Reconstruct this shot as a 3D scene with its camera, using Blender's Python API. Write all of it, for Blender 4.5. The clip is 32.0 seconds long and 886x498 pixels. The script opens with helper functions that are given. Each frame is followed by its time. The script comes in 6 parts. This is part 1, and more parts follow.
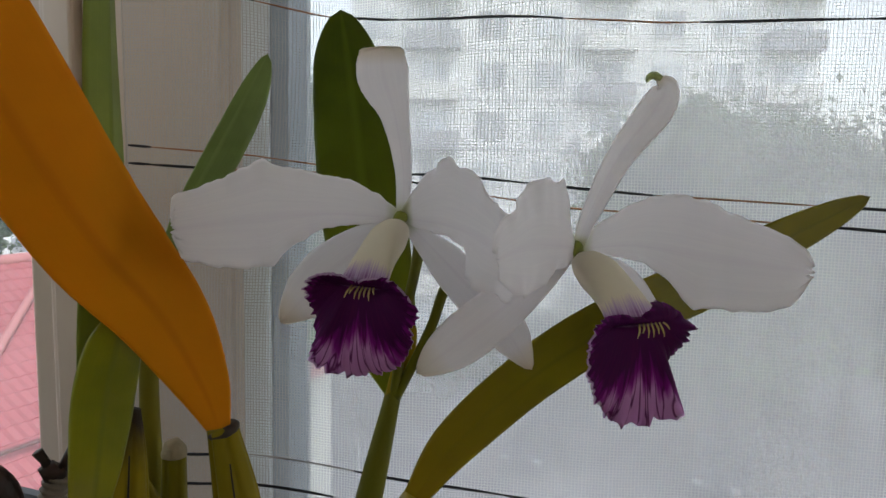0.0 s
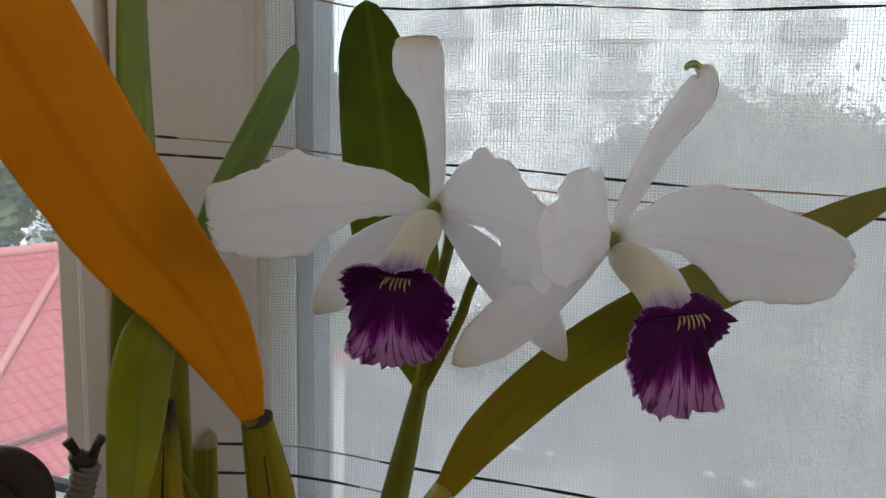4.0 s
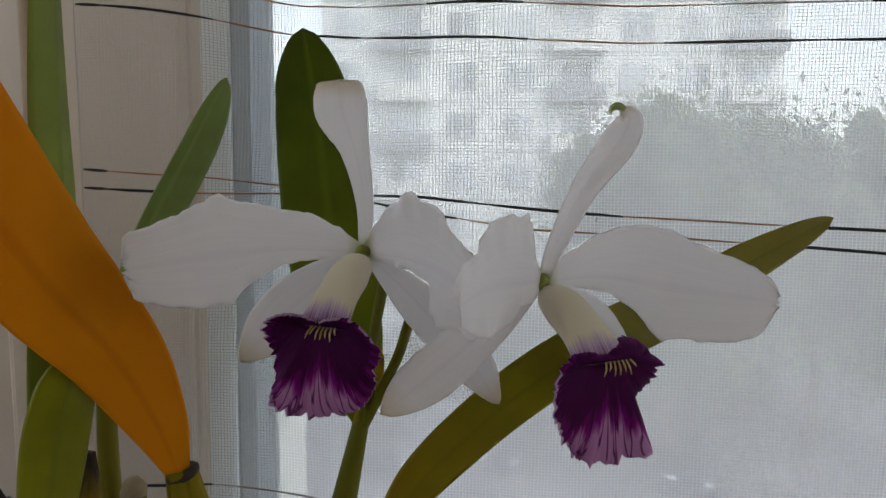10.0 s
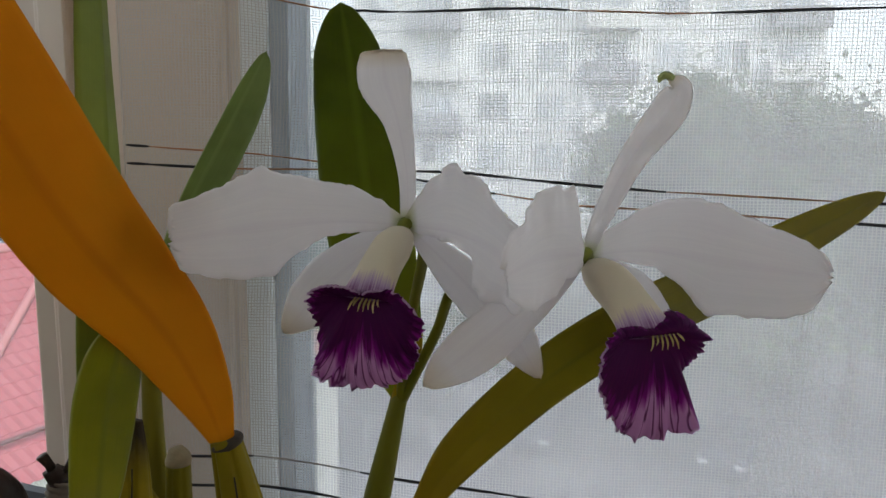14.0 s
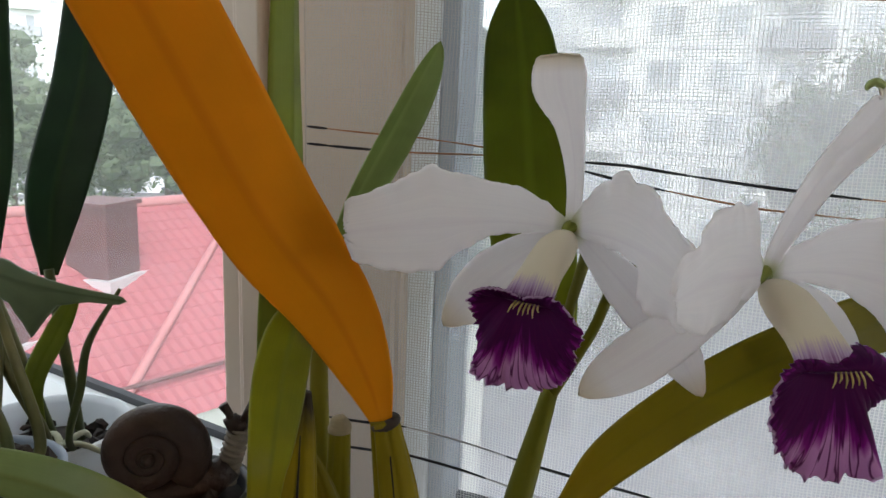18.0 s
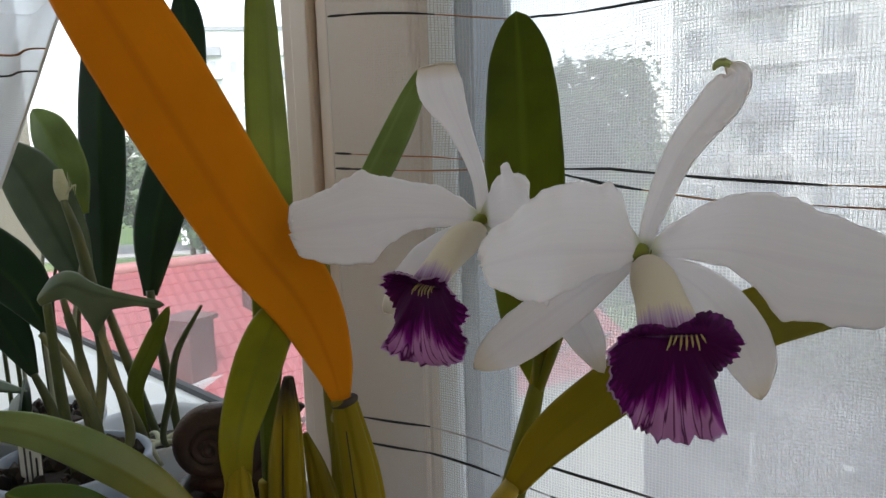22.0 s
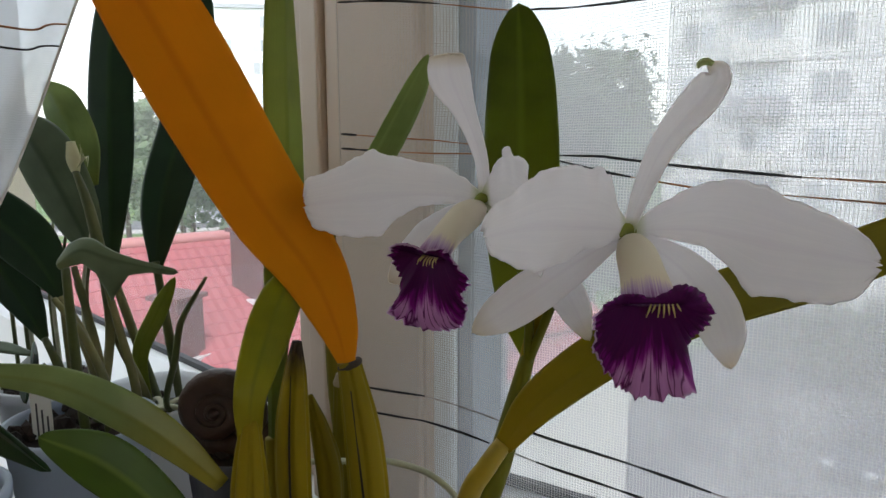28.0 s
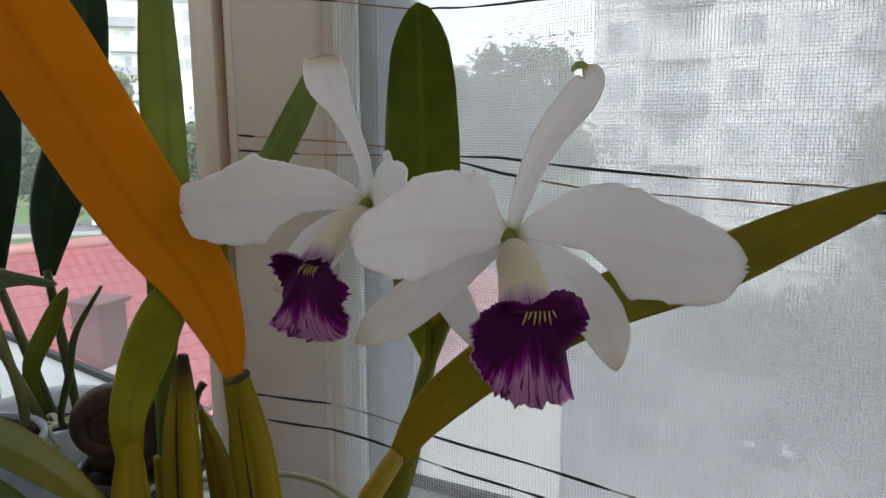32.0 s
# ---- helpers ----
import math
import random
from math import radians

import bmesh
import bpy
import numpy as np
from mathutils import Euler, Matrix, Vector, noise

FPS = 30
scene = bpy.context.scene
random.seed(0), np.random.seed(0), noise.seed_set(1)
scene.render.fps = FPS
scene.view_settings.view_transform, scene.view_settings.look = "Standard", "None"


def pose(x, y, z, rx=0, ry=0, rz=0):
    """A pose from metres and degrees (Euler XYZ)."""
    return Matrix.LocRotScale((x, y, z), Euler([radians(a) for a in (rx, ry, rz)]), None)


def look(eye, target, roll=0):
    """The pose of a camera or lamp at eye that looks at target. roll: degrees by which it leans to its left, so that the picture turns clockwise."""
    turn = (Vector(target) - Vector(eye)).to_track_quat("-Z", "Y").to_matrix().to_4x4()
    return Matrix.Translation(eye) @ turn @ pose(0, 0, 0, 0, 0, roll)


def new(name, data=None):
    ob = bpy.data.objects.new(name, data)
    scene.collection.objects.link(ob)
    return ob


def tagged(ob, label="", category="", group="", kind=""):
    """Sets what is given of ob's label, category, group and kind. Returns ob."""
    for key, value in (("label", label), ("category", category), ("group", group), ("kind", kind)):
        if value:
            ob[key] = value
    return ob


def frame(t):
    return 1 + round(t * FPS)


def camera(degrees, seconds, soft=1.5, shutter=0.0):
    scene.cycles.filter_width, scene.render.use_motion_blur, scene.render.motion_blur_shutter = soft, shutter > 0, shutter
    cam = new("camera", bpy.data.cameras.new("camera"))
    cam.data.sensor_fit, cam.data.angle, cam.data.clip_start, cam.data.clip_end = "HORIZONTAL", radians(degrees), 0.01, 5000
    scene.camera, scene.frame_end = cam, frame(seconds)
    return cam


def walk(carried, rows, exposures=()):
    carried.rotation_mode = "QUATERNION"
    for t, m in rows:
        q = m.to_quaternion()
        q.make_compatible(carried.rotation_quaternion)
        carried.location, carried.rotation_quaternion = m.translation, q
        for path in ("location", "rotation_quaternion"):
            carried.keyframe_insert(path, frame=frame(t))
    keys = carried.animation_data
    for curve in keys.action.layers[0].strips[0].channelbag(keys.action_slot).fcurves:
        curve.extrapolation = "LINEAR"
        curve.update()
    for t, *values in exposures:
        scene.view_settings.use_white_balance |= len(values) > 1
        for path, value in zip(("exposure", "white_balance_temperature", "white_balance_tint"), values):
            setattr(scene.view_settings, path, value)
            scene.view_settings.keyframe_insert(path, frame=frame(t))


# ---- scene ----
cam = camera(64.3, 32.0)
METRES, EYE, TILT, LEAN, TURN = 0.5, 1.2, -8.4, -2.1, 0.0
PATH = [
    (0, (0.023, 0.023, 1.224), (0.028, 2.009, 0.987), 1.3),
    (0.5, (0.024, 0.021, 1.225), (0.052, 2.007, 0.986), 1.0),
    (1, (0.021, 0.024, 1.229), (0.014, 2.009, 0.989), 1.0),
    (1.5, (0.016, 0.026, 1.227), (0.006, 2.011, 0.986), 1.6),
    (2, (0.016, 0.025, 1.225), (-0.019, 2.008, 0.971), 1.0),
    (2.5, (0.013, 0.025, 1.224), (-0.02, 2.009, 0.969), 1.3),
    (4.5, (0.014, 0.024, 1.223), (-0.016, 2.006, 0.959), 1.2),
    (5, (0.013, 0.023, 1.222), (-0.027, 2.004, 0.955), 1.4),
    (5.5, (0.011, 0.03, 1.221), (-0.027, 2.009, 0.935), 1.4),
    (6, (0.005, 0.032, 1.22), (-0.047, 2.01, 0.935), 1.3),
    (6.5, (0.002, 0.035, 1.218), (-0.048, 2.013, 0.925), 1.4),
    (7, (0.012, 0.04, 1.222), (-0.034, 2.023, 0.962), -0.2),
    (7.5, (0.024, 0.031, 1.225), (0.038, 2.017, 0.993), -0.4),
    (8, (0.032, 0.033, 1.227), (0.089, 2.017, 0.983), -0.7),
    (8.5, (0.041, 0.028, 1.232), (0.148, 2.009, 0.976), -0.9),
    (9, (0.037, 0.033, 1.236), (0.151, 2.011, 0.959), -0.2),
    (9.5, (0.029, 0.034, 1.236), (0.14, 2.016, 0.991), 0.5),
    (10, (0.027, 0.031, 1.237), (0.107, 2.016, 1.005), 0.7),
    (10.5, (0.03, 0.036, 1.232), (0.12, 2.016, 0.961), -0.2),
    (11, (0.034, 0.038, 1.23), (0.137, 2.014, 0.94), -0.1),
    (11.5, (0.031, 0.036, 1.231), (0.102, 2.014, 0.946), 0.5),
    (12, (0.025, 0.034, 1.234), (0.074, 2.012, 0.945), 0.4),
    (12.5, (0.023, 0.032, 1.234), (0.038, 2.01, 0.935), 0.8),
    (13, (0.023, 0.031, 1.235), (0.053, 2.012, 0.966), 1.1),
    (13.5, (0.023, 0.033, 1.233), (0.035, 2.014, 0.951), 0.9),
    (15.5, (0.012, 0.032, 1.238), (-0.033, 2.01, 0.946), 1.1),
    (16, (0.009, 0.03, 1.24), (-0.069, 2.002, 0.917), 2.9),
    (16.5, (0.014, 0.023, 1.24), (-0.174, 1.983, 0.891), 2.5),
    (17, (0.018, 0.029, 1.245), (-0.236, 1.973, 0.85), 2.8),
    (17.5, (0.015, 0.034, 1.248), (-0.366, 1.956, 0.847), 2.5),
    (18, (0.018, 0.034, 1.247), (-0.415, 1.948, 0.861), 2.1),
    (18.5, (0.029, 0.03, 1.247), (-0.41, 1.945, 0.873), 1.2),
    (19, (0.062, 0.042, 1.245), (-0.26, 1.97, 0.823), 0.1),
    (19.5, (0.091, 0.049, 1.24), (-0.311, 1.965, 0.829), 0.0),
    (20, (0.115, 0.054, 1.234), (-0.47, 1.924, 0.83), -0.5),
    (20.5, (0.122, 0.057, 1.225), (-0.573, 1.891, 0.836), -1.0),
    (21, (0.125, 0.048, 1.229), (-0.612, 1.875, 0.885), -0.7),
    (21.5, (0.125, 0.032, 1.231), (-0.647, 1.847, 0.901), -0.7),
    (22, (0.128, 0.03, 1.234), (-0.724, 1.818, 0.95), -1.8),
    (22.5, (0.124, 0.036, 1.235), (-0.773, 1.802, 0.955), -1.3),
    (23, (0.127, 0.031, 1.239), (-0.789, 1.793, 0.997), -1.1),
    (23.5, (0.135, 0.01, 1.237), (-0.82, 1.739, 0.923), -2.0),
    (24, (0.129, -0.003, 1.238), (-0.815, 1.731, 0.915), -1.7),
    (24.5, (0.126, -0.006, 1.236), (-0.821, 1.72, 0.884), -1.7),
    (25, (0.136, -0.008, 1.24), (-0.752, 1.756, 0.923), -1.2),
    (25.5, (0.153, -0.002, 1.239), (-0.676, 1.789, 0.915), -1.5),
    (27.5, (0.137, 0.002, 1.234), (-0.688, 1.795, 0.91), -0.5),
    (28, (0.135, 0.001, 1.233), (-0.691, 1.793, 0.909), -0.0),
    (28.5, (0.142, 0.007, 1.234), (-0.605, 1.835, 0.915), -1.3),
    (29, (0.148, 0.014, 1.234), (-0.581, 1.85, 0.919), -1.0),
    (29.5, (0.141, 0.017, 1.232), (-0.598, 1.843, 0.89), -0.9),
    (30, (0.135, 0.019, 1.235), (-0.655, 1.823, 0.885), -0.8),
    (30.5, (0.137, 0.014, 1.238), (-0.655, 1.826, 0.935), -0.5),
    (31, (0.141, 0.011, 1.241), (-0.615, 1.843, 0.97), 0.5),
    (31.5, (0.144, 0.015, 1.24), (-0.581, 1.854, 0.932), -0.5),
    (32, (0.153, 0.019, 1.236), (-0.499, 1.881, 0.903), -0.2),
]
walk(cam, [(t, look(eye, target, roll)) for t, eye, target, roll in PATH], [(0.0, 1.54), (2.0, 1.6), (5.0, 1.69), (7.0, 1.77), (8.0, 1.6), (10.0, 1.52), (13.0, 1.55), (16.0, 1.72), (18.0, 1.9), (19.0, 1.87), (20.0, 1.76), (23.0, 1.7), (25.0, 1.76), (28.0, 1.68), (32.0, 1.58)])

# ---- world and light ----
world = bpy.data.worlds.new("world")
scene.world = world
world.use_nodes = True
wn = world.node_tree
sky = wn.nodes.new("ShaderNodeTexSky")
sky.sky_type, sky.sun_disc = "NISHITA", False
sky.sun_elevation, sky.sun_rotation = radians(42), radians(150)
sky.air_density, sky.dust_density, sky.ozone_density = 1.0, 1.2, 1.0
soft_sky = wn.nodes.new("ShaderNodeHueSaturation")
soft_sky.inputs["Saturation"].default_value = 0.3
wn.links.new(sky.outputs[0], soft_sky.inputs["Color"])
wn.links.new(soft_sky.outputs[0], wn.nodes["Background"].inputs[0])
wn.nodes["Background"].inputs[1].default_value = 0.15
sun = new("sun", bpy.data.lights.new("sun", "SUN"))
sun.data.energy, sun.data.angle, sun.data.color = 1.0, radians(12), (1.0, 0.96, 0.9)
sun.matrix_world = look((0, 0, 30), (-6, 10, 0))
# daylight that falls in through the upper part of the uncovered window
daylight = new("window_daylight", bpy.data.lights.new("window_daylight", "AREA"))
daylight.data.shape, daylight.data.size, daylight.data.size_y = "RECTANGLE", 1.3, 0.7
daylight.data.energy, daylight.data.color = 2.4, (0.86, 0.94, 1.0)
daylight.matrix_world = look((-1.0, 0.82, 2.05), (-0.55, 0.0, 1.2))


# ---- materials ----
def link(nt, a, b):
    nt.links.new(a, b)


def material(name, colour, rough=0.5, metal=0.0, vary=0.12, scale=40.0, bump=0.0, bump_scale=200.0, spec=0.5, through_light=0.0,
             second=None, second_at=(0.5, 0.7), per_object=0.0, stretch=(1, 1, 1)):
    """Principled surface with two scales of variation, optional patches of a second colour, and optional translucency."""
    mat = bpy.data.materials.new(name)
    mat.use_nodes = True
    nt = mat.node_tree
    bsdf = nt.nodes["Principled BSDF"]
    bsdf.inputs["Roughness"].default_value = rough
    bsdf.inputs["Metallic"].default_value = metal
    bsdf.inputs["Specular IOR Level"].default_value = spec
    tc = nt.nodes.new("ShaderNodeTexCoord")
    mp = nt.nodes.new("ShaderNodeMapping")
    mp.inputs["Scale"].default_value = stretch
    link(nt, tc.outputs["Object"], mp.inputs["Vector"])
    n1 = nt.nodes.new("ShaderNodeTexNoise")
    n1.inputs["Scale"].default_value, n1.inputs["Detail"].default_value = scale, 6.0
    n2 = nt.nodes.new("ShaderNodeTexNoise")
    n2.inputs["Scale"].default_value, n2.inputs["Detail"].default_value = scale * 0.13, 3.0
    for n in (n1, n2):
        link(nt, mp.outputs[0], n.inputs["Vector"])
    add = nt.nodes.new("ShaderNodeMath")
    add.operation = "ADD"
    link(nt, n1.outputs["Fac"], add.inputs[0])
    link(nt, n2.outputs["Fac"], add.inputs[1])
    rng = nt.nodes.new("ShaderNodeMapRange")
    rng.inputs["From Min"].default_value, rng.inputs["From Max"].default_value = 0.6, 1.4
    rng.inputs["To Min"].default_value, rng.inputs["To Max"].default_value = 1 - vary, 1 + vary
    link(nt, add.outputs[0], rng.inputs["Value"])
    base = None
    if second:
        ramp = nt.nodes.new("ShaderNodeValToRGB")
        ramp.color_ramp.elements[0].position, ramp.color_ramp.elements[1].position = second_at
        ramp.color_ramp.elements[0].color, ramp.color_ramp.elements[1].color = (*colour, 1), (*second, 1)
        link(nt, n2.outputs["Fac"], ramp.inputs["Fac"])
        base = ramp.outputs["Color"]
    mul = nt.nodes.new("ShaderNodeMix")
    mul.data_type, mul.blend_type = "RGBA", "MULTIPLY"
    mul.inputs["Factor"].default_value = 1.0
    if base:
        link(nt, base, mul.inputs["A"])
    else:
        mul.inputs["A"].default_value = (*colour, 1)
    link(nt, rng.outputs[0], mul.inputs["B"])
    out = mul.outputs["Result"]
    if per_object:
        info = nt.nodes.new("ShaderNodeObjectInfo")
        r2 = nt.nodes.new("ShaderNodeMapRange")
        r2.inputs["To Min"].default_value, r2.inputs["To Max"].default_value = 1 - per_object, 1 + per_object
        link(nt, info.outputs["Random"], r2.inputs["Value"])
        m2 = nt.nodes.new("ShaderNodeMix")
        m2.data_type, m2.blend_type = "RGBA", "MULTIPLY"
        m2.inputs["Factor"].default_value = 1.0
        link(nt, out, m2.inputs["A"])
        link(nt, r2.outputs[0], m2.inputs["B"])
        out = m2.outputs["Result"]
    link(nt, out, bsdf.inputs["Base Color"])
    if bump:
        n3 = nt.nodes.new("ShaderNodeTexNoise")
        n3.inputs["Scale"].default_value, n3.inputs["Detail"].default_value = bump_scale, 4.0
        link(nt, mp.outputs[0], n3.inputs["Vector"])
        bp = nt.nodes.new("ShaderNodeBump")
        bp.inputs["Strength"].default_value, bp.inputs["Distance"].default_value = bump, 0.002
        link(nt, n3.outputs["Fac"], bp.inputs["Height"])
        link(nt, bp.outputs[0], bsdf.inputs["Normal"])
    if through_light:
        tr = nt.nodes.new("ShaderNodeBsdfTranslucent")
        link(nt, out, tr.inputs["Color"])
        mix = nt.nodes.new("ShaderNodeMixShader")
        mix.inputs[0].default_value = through_light
        link(nt, bsdf.outputs[0], mix.inputs[1])
        link(nt, tr.outputs[0], mix.inputs[2])
        link(nt, mix.outputs[0], nt.nodes["Material Output"].inputs["Surface"])
    return mat


def leaf_material(name, body, rib, base, rough=0.38, through_light=0.3, base_to=0.18, patches=None, fibre=0.12, mottle=0.8):
    """Leaf: lengthwise fibres, a midrib along the middle, and a base of another tint. UV: x along, y across."""
    mat = bpy.data.materials.new(name)
    mat.use_nodes = True
    nt = mat.node_tree
    bsdf = nt.nodes["Principled BSDF"]
    bsdf.inputs["Roughness"].default_value = rough
    bsdf.inputs["Specular IOR Level"].default_value = 0.2
    uv = nt.nodes.new("ShaderNodeUVMap")
    sep = nt.nodes.new("ShaderNodeSeparateXYZ")
    link(nt, uv.outputs[0], sep.inputs[0])
    tc = nt.nodes.new("ShaderNodeTexCoord")
    nz = nt.nodes.new("ShaderNodeTexNoise")
    nz.inputs["Scale"].default_value, nz.inputs["Detail"].default_value = 26.0, 5.0
    link(nt, tc.outputs["Object"], nz.inputs["Vector"])
    ramp = nt.nodes.new("ShaderNodeValToRGB")
    ramp.color_ramp.elements[0].position, ramp.color_ramp.elements[1].position = 0.35, 0.68
    dark = tuple(c * mottle for c in body)
    ramp.color_ramp.elements[0].color, ramp.color_ramp.elements[1].color = (*dark, 1), (*(patches or tuple(c * 1.15 for c in body)), 1)
    link(nt, nz.outputs["Fac"], ramp.inputs["Fac"])
    fib = nt.nodes.new("ShaderNodeMapping")
    fib.inputs["Scale"].default_value = (3.0, 60.0, 1.0)
    link(nt, uv.outputs[0], fib.inputs["Vector"])
    fn = nt.nodes.new("ShaderNodeTexNoise")
    fn.inputs["Scale"].default_value, fn.inputs["Detail"].default_value = 1.0, 3.0
    link(nt, fib.outputs[0], fn.inputs["Vector"])
    fr = nt.nodes.new("ShaderNodeMapRange")
    fr.inputs["To Min"].default_value, fr.inputs["To Max"].default_value = 1 - fibre, 1 + fibre
    link(nt, fn.outputs["Fac"], fr.inputs["Value"])
    m1 = nt.nodes.new("ShaderNodeMix")
    m1.data_type, m1.blend_type = "RGBA", "MULTIPLY"
    m1.inputs["Factor"].default_value = 1.0
    link(nt, ramp.outputs["Color"], m1.inputs["A"])
    link(nt, fr.outputs[0], m1.inputs["B"])
    # midrib band around y = 0.5
    sub = nt.nodes.new("ShaderNodeMath")
    sub.operation = "SUBTRACT"
    sub.inputs[1].default_value = 0.5
    link(nt, sep.outputs["Y"], sub.inputs[0])
    ab = nt.nodes.new("ShaderNodeMath")
    ab.operation = "ABSOLUTE"
    link(nt, sub.outputs[0], ab.inputs[0])
    rr = nt.nodes.new("ShaderNodeMapRange")
    rr.inputs["From Min"].default_value, rr.inputs["From Max"].default_value = 0.015, 0.07
    rr.inputs["To Min"].default_value, rr.inputs["To Max"].default_value = 0.75, 0.0
    link(nt, ab.outputs[0], rr.inputs["Value"])
    m2 = nt.nodes.new("ShaderNodeMix")
    m2.data_type = "RGBA"
    link(nt, rr.outputs[0], m2.inputs["Factor"])
    link(nt, m1.outputs["Result"], m2.inputs["A"])
    m2.inputs["B"].default_value = (*rib, 1)
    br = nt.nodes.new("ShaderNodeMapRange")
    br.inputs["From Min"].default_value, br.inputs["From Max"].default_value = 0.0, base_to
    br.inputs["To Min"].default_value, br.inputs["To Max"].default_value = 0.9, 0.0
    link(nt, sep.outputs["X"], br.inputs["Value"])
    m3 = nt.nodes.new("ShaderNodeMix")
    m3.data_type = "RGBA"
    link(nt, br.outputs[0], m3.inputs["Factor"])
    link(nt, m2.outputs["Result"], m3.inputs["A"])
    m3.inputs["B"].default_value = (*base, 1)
    out = m3.outputs["Result"]
    link(nt, out, bsdf.inputs["Base Color"])
    bp = nt.nodes.new("ShaderNodeBump")
    bp.inputs["Strength"].default_value, bp.inputs["Distance"].default_value = fibre, 0.0006
    link(nt, fn.outputs["Fac"], bp.inputs["Height"])
    link(nt, bp.outputs[0], bsdf.inputs["Normal"])
    tr = nt.nodes.new("ShaderNodeBsdfTranslucent")
    link(nt, out, tr.inputs["Color"])
    mix = nt.nodes.new("ShaderNodeMixShader")
    mix.inputs[0].default_value = through_light
    link(nt, bsdf.outputs[0], mix.inputs[1])
    link(nt, tr.outputs[0], mix.inputs[2])
    link(nt, mix.outputs[0], nt.nodes["Material Output"].inputs["Surface"])
    return mat


def petal_material(name, tip):
    """White petal: faint lengthwise veins, a lilac flush along the middle, light shining through."""
    mat = bpy.data.materials.new(name)
    mat.use_nodes = True
    nt = mat.node_tree
    bsdf = nt.nodes["Principled BSDF"]
    bsdf.inputs["Roughness"].default_value = 0.6
    bsdf.inputs["Specular IOR Level"].default_value = 0.25
    bsdf.inputs["Sheen Weight"].default_value = 0.1
    uv = nt.nodes.new("ShaderNodeUVMap")
    sep = nt.nodes.new("ShaderNodeSeparateXYZ")
    link(nt, uv.outputs[0], sep.inputs[0])
    mp = nt.nodes.new("ShaderNodeMapping")
    mp.inputs["Scale"].default_value = (2.0, 38.0, 1.0)
    link(nt, uv.outputs[0], mp.inputs["Vector"])
    vn = nt.nodes.new("ShaderNodeTexNoise")
    vn.inputs["Scale"].default_value, vn.inputs["Detail"].default_value, vn.inputs["Distortion"].default_value = 1.0, 4.0, 0.4
    link(nt, mp.outputs[0], vn.inputs["Vector"])
    ramp = nt.nodes.new("ShaderNodeValToRGB")
    ramp.color_ramp.elements[0].position, ramp.color_ramp.elements[1].position = 0.3, 0.7
    ramp.color_ramp.elements[0].color, ramp.color_ramp.elements[1].color = (0.85, 0.83, 0.855, 1), (0.89, 0.87, 0.885, 1)
    link(nt, vn.outputs["Fac"], ramp.inputs["Fac"])
    sub = nt.nodes.new("ShaderNodeMath")
    sub.operation = "SUBTRACT"
    sub.inputs[1].default_value = 0.5
    link(nt, sep.outputs["Y"], sub.inputs[0])
    ab = nt.nodes.new("ShaderNodeMath")
    ab.operation = "ABSOLUTE"
    link(nt, sub.outputs[0], ab.inputs[0])
    rr = nt.nodes.new("ShaderNodeMapRange")
    rr.inputs["From Min"].default_value, rr.inputs["From Max"].default_value = 0.0, 0.06
    rr.inputs["To Min"].default_value, rr.inputs["To Max"].default_value = 0.15, 0.0
    link(nt, ab.outputs[0], rr.inputs["Value"])
    m2 = nt.nodes.new("ShaderNodeMix")
    m2.data_type = "RGBA"
    link(nt, rr.outputs[0], m2.inputs["Factor"])
    link(nt, ramp.outputs["Color"], m2.inputs["A"])
    m2.inputs["B"].default_value = (0.66, 0.58, 0.68, 1)
    br = nt.nodes.new("ShaderNodeMapRange")
    br.inputs["From Min"].default_value, br.inputs["From Max"].default_value = 0.0, 0.09
    br.inputs["To Min"].default_value, br.inputs["To Max"].default_value = 0.85, 0.0
    link(nt, sep.outputs["X"], br.inputs["Value"])
    m3 = nt.nodes.new("ShaderNodeMix")
    m3.data_type = "RGBA"
    link(nt, br.outputs[0], m3.inputs["Factor"])
    link(nt, m2.outputs["Result"], m3.inputs["A"])
    m3.inputs["B"].default_value = (0.45, 0.5, 0.18, 1)
    tr_rng = nt.nodes.new("ShaderNodeMapRange")
    tr_rng.inputs["From Min"].default_value, tr_rng.inputs["From Max"].default_value = 0.84, 1.0
    tr_rng.inputs["To Min"].default_value, tr_rng.inputs["To Max"].default_value = 0.0, tip
    link(nt, sep.outputs["X"], tr_rng.inputs["Value"])
    m4 = nt.nodes.new("ShaderNodeMix")
    m4.data_type = "RGBA"
    link(nt, tr_rng.outputs[0], m4.inputs["Factor"])
    link(nt, m3.outputs["Result"], m4.inputs["A"])
    m4.inputs["B"].default_value = (0.62, 0.52, 0.34, 1)
    bp = nt.nodes.new("ShaderNodeBump")
    bp.inputs["Strength"].default_value, bp.inputs["Distance"].default_value = 0.05, 0.0005
    link(nt, vn.outputs["Fac"], bp.inputs["Height"])
    link(nt, bp.outputs[0], bsdf.inputs["Normal"])
    link(nt, m4.outputs["Result"], bsdf.inputs["Base Color"])
    tr = nt.nodes.new("ShaderNodeBsdfTranslucent")
    link(nt, m4.outputs["Result"], tr.inputs["Color"])
    mix = nt.nodes.new("ShaderNodeMixShader")
    mix.inputs[0].default_value = 0.6
    link(nt, bsdf.outputs[0], mix.inputs[1])
    link(nt, tr.outputs[0], mix.inputs[2])
    link(nt, mix.outputs[0], nt.nodes["Material Output"].inputs["Surface"])
    return mat


